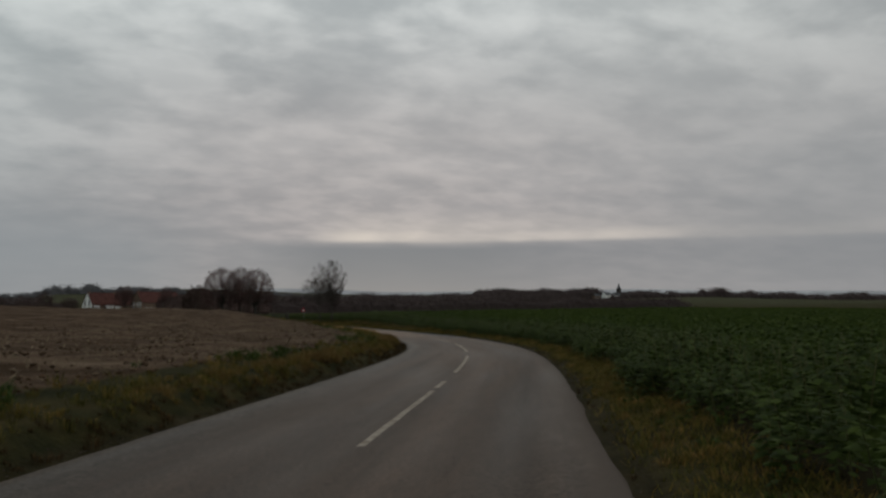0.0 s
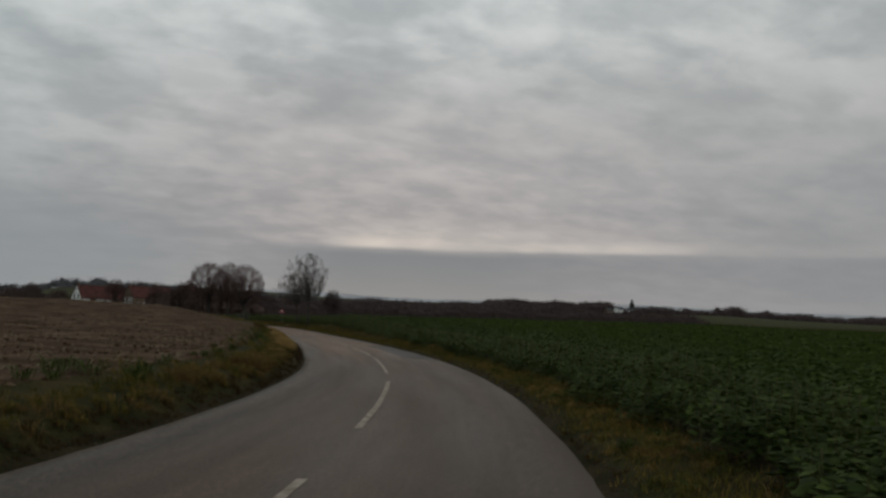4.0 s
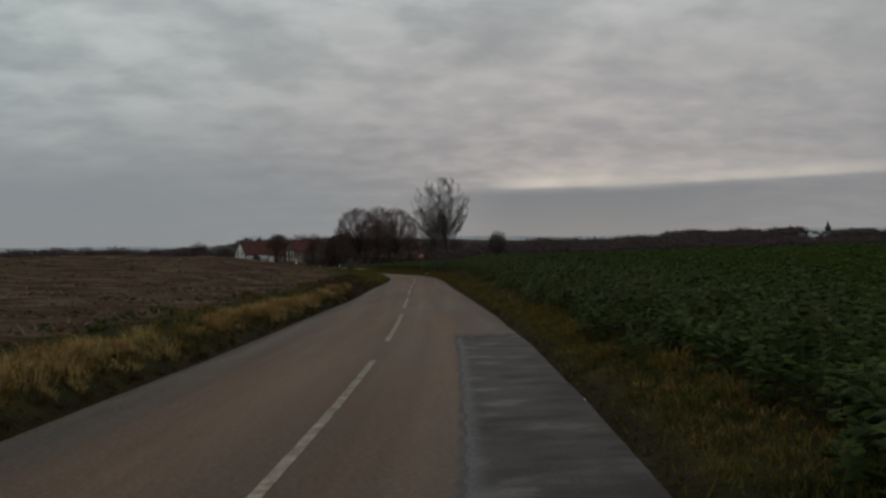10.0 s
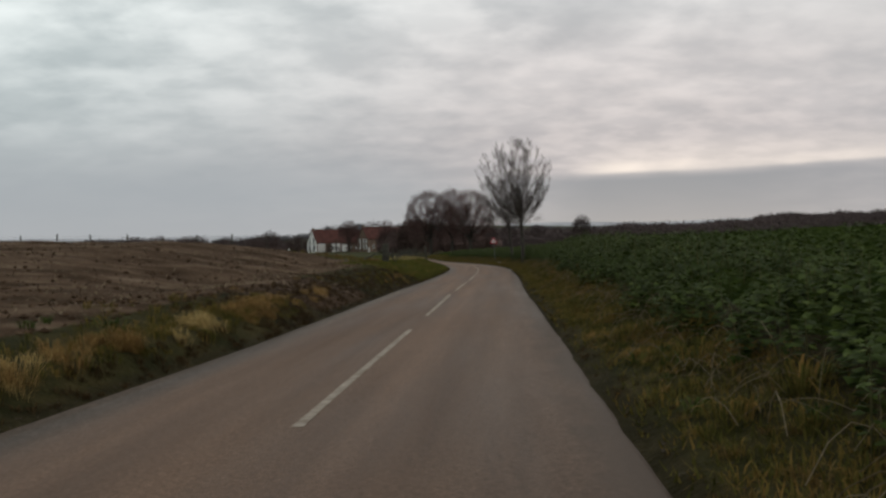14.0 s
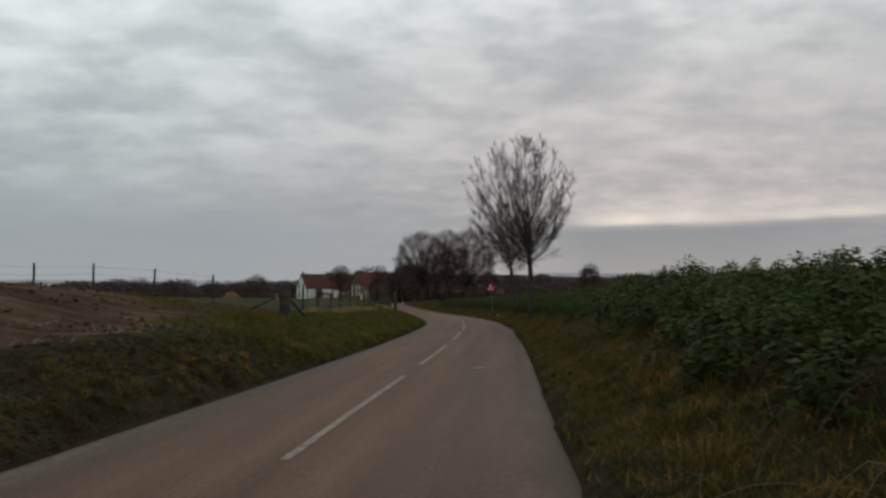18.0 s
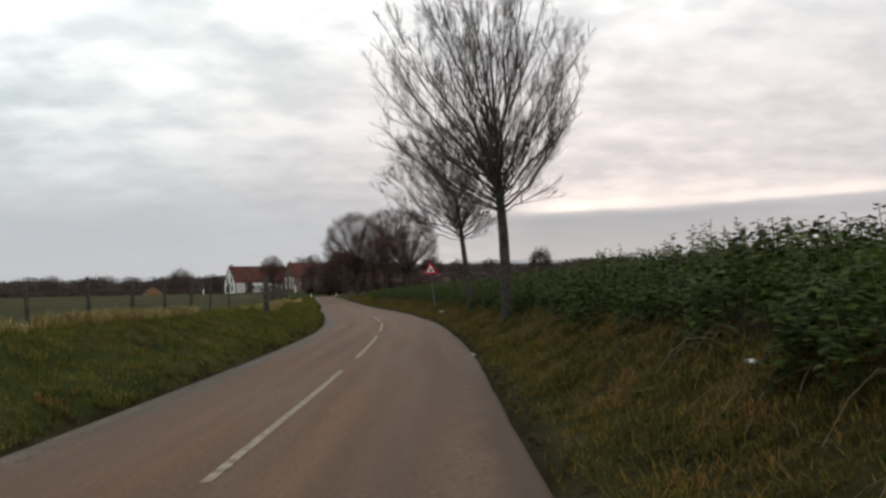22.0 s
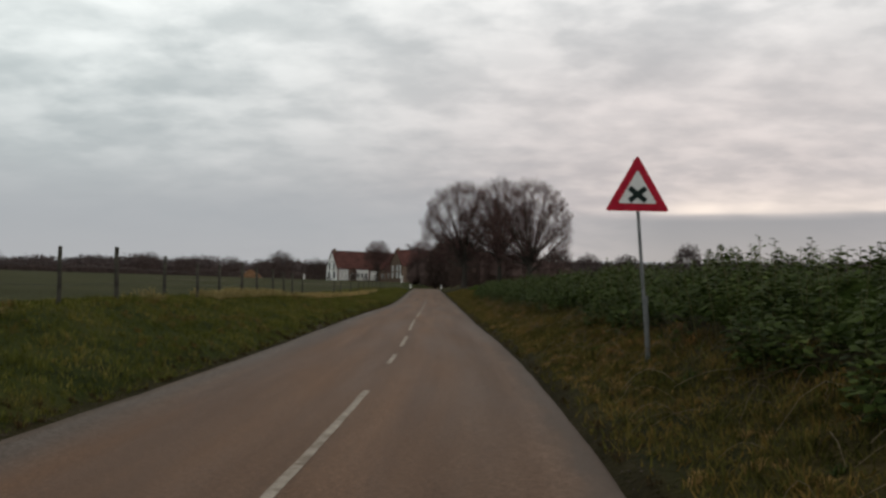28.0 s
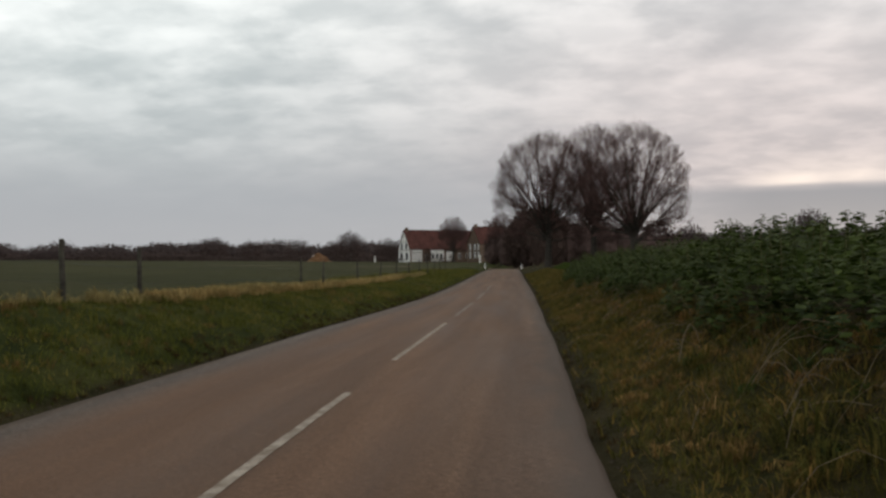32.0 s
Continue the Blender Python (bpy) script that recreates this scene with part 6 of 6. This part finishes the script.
fence("pasture_fence", [at(fence_u(y), y)[:2] for y in np.arange(-36.75, -5.5, 2.95)], "weathered post and wire fence along the pasture bank", seed=2, kinds=POSTS[1::2] + LOW)
fence("pasture_fence", [at(fence_u(y), y)[:2] for y in np.concatenate([[0.9, 4.1, 7.2, 10.2, 13.2, 16.2, 19.1, 22.5, 25.7, 28.4, 31.8, 34.8, 38.4, 41.2, 43.6, 46.8, 60.2, 63.6], np.arange(70.8, 130, 7.0)])], "weathered post and wire fence along the pasture bank", seed=3)
fence("field_fence", [(-13.68 - i * 2.42, -34.0 + i * 0.05) for i in range(24)], "post and wire fence between soil and pasture", (0.4, 0.75, 1.05), seed=4, kinds=TALL)


def corner_post(x, y, w, h, braces, label):
    x, y, z = foot(x, y)
    c = thing("corner_post", (x, y, z), label, "fence post")
    part("post", box(w, w, h + 0.4, 0, 0, -0.4, 0.02, 0.94), M["post"], c)
    for dx, dy in braces:
        path = np.array([[(0, 0, h * 0.72), (dx * 0.5, dy * 0.5, h * 0.36), (dx, dy, 0.0)]])
        part("brace", put_mesh("brace", *tubes(path, np.full((1, 3), 0.05), 7), M["post"]), None, c, "slanting wooden brace")
    return c


corner_post(-6.56, -3.4, 0.25, 1.58, [], "thick square weathered corner post of the pasture fence")
corner_post(-10.25, -38.4, 0.27, 1.2, [(-1.7, -0.2), (0.75, 0.35)], "thick weathered gate post with slanting braces")
corner_post(-10.05, -38.9, 0.2, 1.28, [], "second thick weathered post beside the gate post")

# ---- marker posts and litter ----
for u in (-3.2, 3.1):
    x, y, z = at(u, 183.0)
    b = thing("marker_post", (x, y, z), "short white marker post beside the road", "bollard", "marker posts")
    part("post", box(0.22, 0.16, 1.0, 0, 0, -0.1, 0.03, 0.85), M["plaster"], b)
    part("band", box(0.225, 0.165, 0.14, 0, 0, 0.62, 0.01), M["black"], b, "dark reflector band")


def litter(x, y, size, mat, label, seed, lift=0.03):
    rng = np.random.RandomState(seed)
    bm = bmesh.new()
    bmesh.ops.create_grid(bm, x_segments=5, y_segments=4, size=size / 2)
    for v in bm.verts:
        v.co.z = rng.uniform(0, 0.35) * size
        v.co.x *= rng.uniform(0.8, 1.2)
        v.co.y *= rng.uniform(0.5, 0.8)
    bmesh.ops.solidify(bm, geom=bm.faces[:], thickness=0.004)
    ob = part("litter", bm, mat)
    ob.location, ob.rotation_euler = (x, y, float(land(x, y)) + lift), (0, 0, rng.uniform(0, 6))
    return tagged(ob, label, "litter")


litter(2.05, 3.57, 0.27, M["bag"], "crumpled white plastic bag lying in the grass", 1, 0.10)
litter(2.22, 3.42, 0.22, M["bagred"], "orange-red printed plastic wrapper in the grass", 2, 0.08)
litter(*at(2.58, -108.2)[:2], 0.10, M["bag"], "small white scrap at the road edge", 3)
litter(*at(2.62, -23.0)[:2], 0.13, M["bag"], "small pinkish white scrap at the road edge", 4)
litter(*at(4.4, -36.0)[:2], 0.12, M["bag"], "small white scrap in the grass", 5, 0.12)
litter(*at(3.6, -134.0)[:2], 0.10, M["sand"], "small yellow scrap in the grass", 6, 0.12)
litter(*at(3.9, -103.5)[:2], 0.10, M["bag"], "small pale scrap in the grass", 7, 0.12)
litter(*at(2.55, 27.5)[:2], 0.09, M["bag"], "small pale scrap at the road edge", 8)
litter(*at(-6.2, -70.5)[:2], 0.22, M["stalk"], "pale lump of straw on the soil", 9, 0.05)

def edging_stone(u, y, ln, w, rz, seed):
    """A low worn slab at the road's edge."""
    rng = np.random.RandomState(seed)
    bm = box(w, ln, 0.07, 0, 0, -0.035, 0.012, 0.9)
    for v in bm.verts:
        v.co += Vector(rng.uniform(-0.018, 0.018, 3))
    x, yy, z = at(u, y)
    ob = part("edging_stone", bm, M["kerb"])
    ob.location, ob.rotation_euler = (x, yy, z + 0.01), (rng.normal(0, 0.06), rng.normal(0, 0.08), rz)
    return tagged(ob, "flat grey broken stone at the grass edge", "stone", "broken edging stones")


for i, (u, y, ln, w) in enumerate([(-2.74, 29.9, 0.26, 0.14), (-2.78, 30.4, 0.24, 0.12), (-2.80, 30.95, 0.36, 0.13), (-2.83, 31.4, 0.22, 0.14), (-2.85, 32.6, 0.2, 0.12), (-2.84, 34.4, 0.12, 0.09)]):
    edging_stone(u, y, ln, w, 0.1 + 0.2 * math.sin(i * 2.1), 70 + i)

# ---- farmstead ----
TILT = radians(37)


def prism(length, width, z0, eave, ridge):
    """Walls with gables, hollow below the roof; local x along the ridge."""
    bm = bmesh.new()
    w = width / 2
    prof = [(-w, z0), (w, z0), (w, eave), (0, ridge), (-w, eave)]
    a = [bm.verts.new((0, y, z)) for y, z in prof]
    b = [bm.verts.new((length, y, z)) for y, z in prof]
    bm.faces.new(a[::-1])
    bm.faces.new(b)
    for i in range(5):
        bm.faces.new([a[i], a[(i + 1) % 5], b[(i + 1) % 5], b[i]])
    bmesh.ops.recalc_face_normals(bm, faces=bm.faces[:])
    return bm


def roof_slope(length, width, eave, ridge, side, over=0.35, thick=0.18):
    bm = bmesh.new()
    w = width / 2
    k = (ridge - eave) / w
    y0, z0 = side * (w + over), eave - k * over + 0.05
    pts = [(-over, y0, z0), (length + over, y0, z0), (length + over, 0, ridge + 0.06), (-over, 0, ridge + 0.06)]
    lo = [bm.verts.new(p) for p in pts]
    hi = [bm.verts.new((p[0], p[1], p[2] + thick)) for p in pts]
    bm.faces.new(lo)
    bm.faces.new(hi[::-1])
    for i in range(4):
        bm.faces.new([lo[i], hi[i], hi[(i + 1) % 4], lo[(i + 1) % 4]])
    bmesh.ops.recalc_face_normals(bm, faces=bm.faces[:])
    return bm


def opening(parent, nm, x, y, z, w, h, face, glass=None, frame_mat=None, blind=False):
    """A framed opening set into a wall: face 'front' looks along -y, 'gable' along -x."""
    win = part(nm, box(w + 0.24, 0.10, h + 0.24, 0, -0.03, -0.12, 0.02), frame_mat or M["plaster"], parent)
    win.location = (x, y, z)
    if face == "gable":
        win.rotation_euler = (0, 0, radians(-90))
    if nm == "window":
        for sx in (-1, 1):
            part("pane", box(w / 2 - 0.06, 0.03, h, sx * w / 4, -0.09, 0), M["plaster"] if blind and sx > 0 else M["glass"], win)
        part("sill", box(w + 0.4, 0.2, 0.08, 0, -0.12, -0.2), M["brick"], win)
    else:
        part("leaf", box(w, 0.04, h, 0, -0.095, 0, 0.01), glass or M["timber"], win)
    return win


def farmhouse(loc, length, width, eave, ridge, wall, windows, doors, label, white_panels):
    h = thing("farmhouse", loc, label, "farmhouse", rz=TILT)
    part("wall", prism(length, width, -0.6, eave, ridge), wall, h)
    for s in (-1, 1):
        part("roof", roof_slope(length, width, eave, ridge, s), M["tile"], h, "red clay tile roof")
    part("ridge_tiles", put_mesh("ridge_tiles", *tubes(np.array([[(-0.3, 0, ridge + 0.2), (length / 2, 0, ridge + 0.16), (length + 0.3, 0, ridge + 0.2)]]), np.full((1, 3), 0.16), 6), M["tile"]), None, h)
    for cx in (0.9, length * 0.62):
        ch = part("chimney", box(0.8, 0.8, 1.3, cx, 0, ridge - 0.4, 0.03), M["brick"], h)
        part("cap", box(0.95, 0.95, 0.12, cx, 0, ridge + 0.9), M["brick"], ch)
    w = width / 2
    for x, z, ww, hh, face in windows:
        if face == "front":
            opening(h, "window", x, -w - 0.03, z, ww, hh, face)
        else:
            opening(h, "window", -0.06 if white_panels else 0, x, z, ww, hh, face, blind=not white_panels)
    for x, z, ww, hh, mt in doors:
        opening(h, "door", x, -w, z, ww, hh, "front", M[mt], M["timber"] if mt == "plaster" else M["plaster"])
    # whitewashed stretches of the front, the first with brick courses left bare
    for k, (x0, x1) in enumerate(white_panels):
        part("white_panel", box(x1 - x0, 0.06, eave - 0.5, (x0 + x1) / 2, -w - 0.03, -0.1, 0.01), M["plaster"], h, "whitewashed wall panel")
        if k == 0:
            for z in (0.6, 1.35, 2.1, 2.85):
                part("brick_course", box(x1 - x0 - 0.3, 0.05, 0.16, (x0 + x1) / 2, -w - 0.07, z), M["brick"], h)
    if white_panels:
        slab = part("white_gable", prism(0.06, width - 0.05, -0.3, eave, ridge - 0.1), M["plaster"], h, "whitewashed gable wall")
        slab.location = (-0.062, 0, 0)
        for z, yy in ((3.6, width - 0.1), (6.6, 5.4), (8.3, 2.9)):
            part("brick_course", box(0.05, yy, 0.2, -0.09, 0, z), M["brick"], h)
    return h


ZF = 4.0
farmhouse((-51.4, 321.6, ZF), 26.5, 8.4, 4.5, 10.6, M["brick"],
          [(8.9, 0.9, 0.9, 1.7, "front"), (10.5, 0.9, 0.9, 1.7, "front"), (12.1, 0.9, 0.9, 1.7, "front"), (19.5, 1.0, 1.0, 1.5, "front"), (22.5, 1.0, 1.0, 1.5, "front"),
           (-2.0, 0.6, 1.6, 2.4, "gable"), (2.0, 0.6, 1.6, 2.4, "gable"), (-1.7, 4.1, 1.3, 2.1, "gable"), (1.7, 4.1, 1.3, 2.1, "gable")],
          [(6.4, 0.0, 1.3, 2.3, "timber"), (15.6, 0.0, 3.0, 3.5, "plaster")], "long brick and whitewashed farmhouse with a red tiled roof", [(0.6, 4.6), (8.0, 13.2)])
farmhouse((-27.0, 315.6, ZF), 26, 8.6, 5.6, 11.0, M["brick"],
          [(3.0, 1.0, 1.1, 1.6, "front"), (6.4, 1.0, 1.1, 1.6, "front"), (17.5, 1.0, 1.1, 1.4, "front"), (21.5, 1.0, 1.1, 1.4, "front"),
           (-2.7, 0.9, 1.2, 1.9, "gable"), (-0.6, 0.9, 1.2, 1.9, "gable"), (2.4, 0.9, 1.2, 1.9, "gable"), (-2.7, 3.6, 1.2, 1.7, "gable"), (-0.6, 3.6, 1.2, 1.7, "gable"), (2.4, 3.6, 1.2, 1.7, "gable")],
          [(10.4, 0.0, 0.9, 3.6, "plaster"), (14.2, 0.0, 1.0, 3.6, "plaster")], "brown brick farm building with white windows and red roof", [])


def mound():
    x, y, z = foot(-84.0, 330.0, 0.2)
    bm = bmesh.new()
    bmesh.ops.create_icosphere(bm, subdivisions=4, radius=1)
    for v in bm.verts:
        r = math.hypot(v.co.x, v.co.y)
        n = noise.noise(v.co * 2.2) * 0.22
        v.co = Vector((v.co.x * 4.8 * (1 + n), v.co.y * 4.8 * (1 + n), max(v.co.z, -0.05) * 0 + 3.4 * max(0, 1 - r ** 1.15) * (1 + n * 0.6) - (0.3 if v.co.z < 0 else 0)))
    ob = part("sand_heap", bm, M["sand"])
    ob.location = (x, y, z)
    return tagged(ob, "heap of orange-brown sand standing in the pasture", "sand heap")


mound()

# small white gate pillar and field sign by the farm track
for (px, py, h, w) in ((-63.5, 330, 2.2, 0.5), (-86, 330, 2.4, 0.35), (-23.6, 300, 2.6, 0.5)):
    x, y, z = foot(px, py)
    g = thing("gate_pillar", (x, y, z), "white plastered gate pillar near the farm", "pillar", "gate pillars")
    part("shaft", box(w, w, h, 0, 0, -0.2, 0.04), M["plaster"], g)
    part("cap", box(w * 1.25, w * 1.25, 0.15, 0, 0, h - 0.2, 0.03), M["brick"], g)

# ---- far village with a church ----


def church():
    x, y, z = foot(700.0, 1010.0)
    c = thing("church", (x, y, z), "distant village church with a dark pointed spire", "church")
    part("nave", prism(20, 9, 0, 6, 11.5), M["timber"], c)
    for s in (-1, 1):
        part("roof", roof_slope(20, 9, 6, 11.5, s), M["slate"], c)
    part("tower", box(5.5, 5.5, 16, -3, 0, 0, 0.1), M["timber"], c)
    path = np.array([[(-3, 0, 16), (-3, 0, 17), (-3, 0, 20), (-3, 0, 25)]])
    part("spire", put_mesh("spire", *tubes(path, np.array([[3.8, 3.0, 1.7, 0.1]]), 8), M["slate"], False), None, c)
    return c


church()


def cottage(px, py, length, width, eave, ridge, rz, wall, label):
    x, y, z = foot(px, py)
    h = thing("cottage", (x, y, z), label, "house", "far village houses", rz=rz)
    part("wall", prism(length, width, -1, eave, ridge), wall, h)
    for s in (-1, 1):
        part("roof", roof_slope(length, width, eave, ridge, s, 0.4, 0.25), M["slate"], h)
    for i in range(3):
        opening(h, "window", length * (0.2 + 0.3 * i), -width / 2, 1.4, 1.6, 1.8, "front")
    return h


for px, py, ln, wd, ev, rg, rz, wl in ((655, 985, 14, 9, 7, 11, 0.4, "plaster"), (676, 992, 11, 8, 6, 10, -0.3, "plaster"), (720, 980, 13, 9, 6.5, 11, 0.2, "brick"), (752, 960, 12, 8, 6, 10, 0.6, "plaster"), (640, 990, 10, 8, 6, 9, 0.1, "brick")):
    cottage(px, py, ln, wd, ev, rg, rz, M[wl], "distant pale village house among bare trees" if wl == "plaster" else "distant brown village house among bare trees")
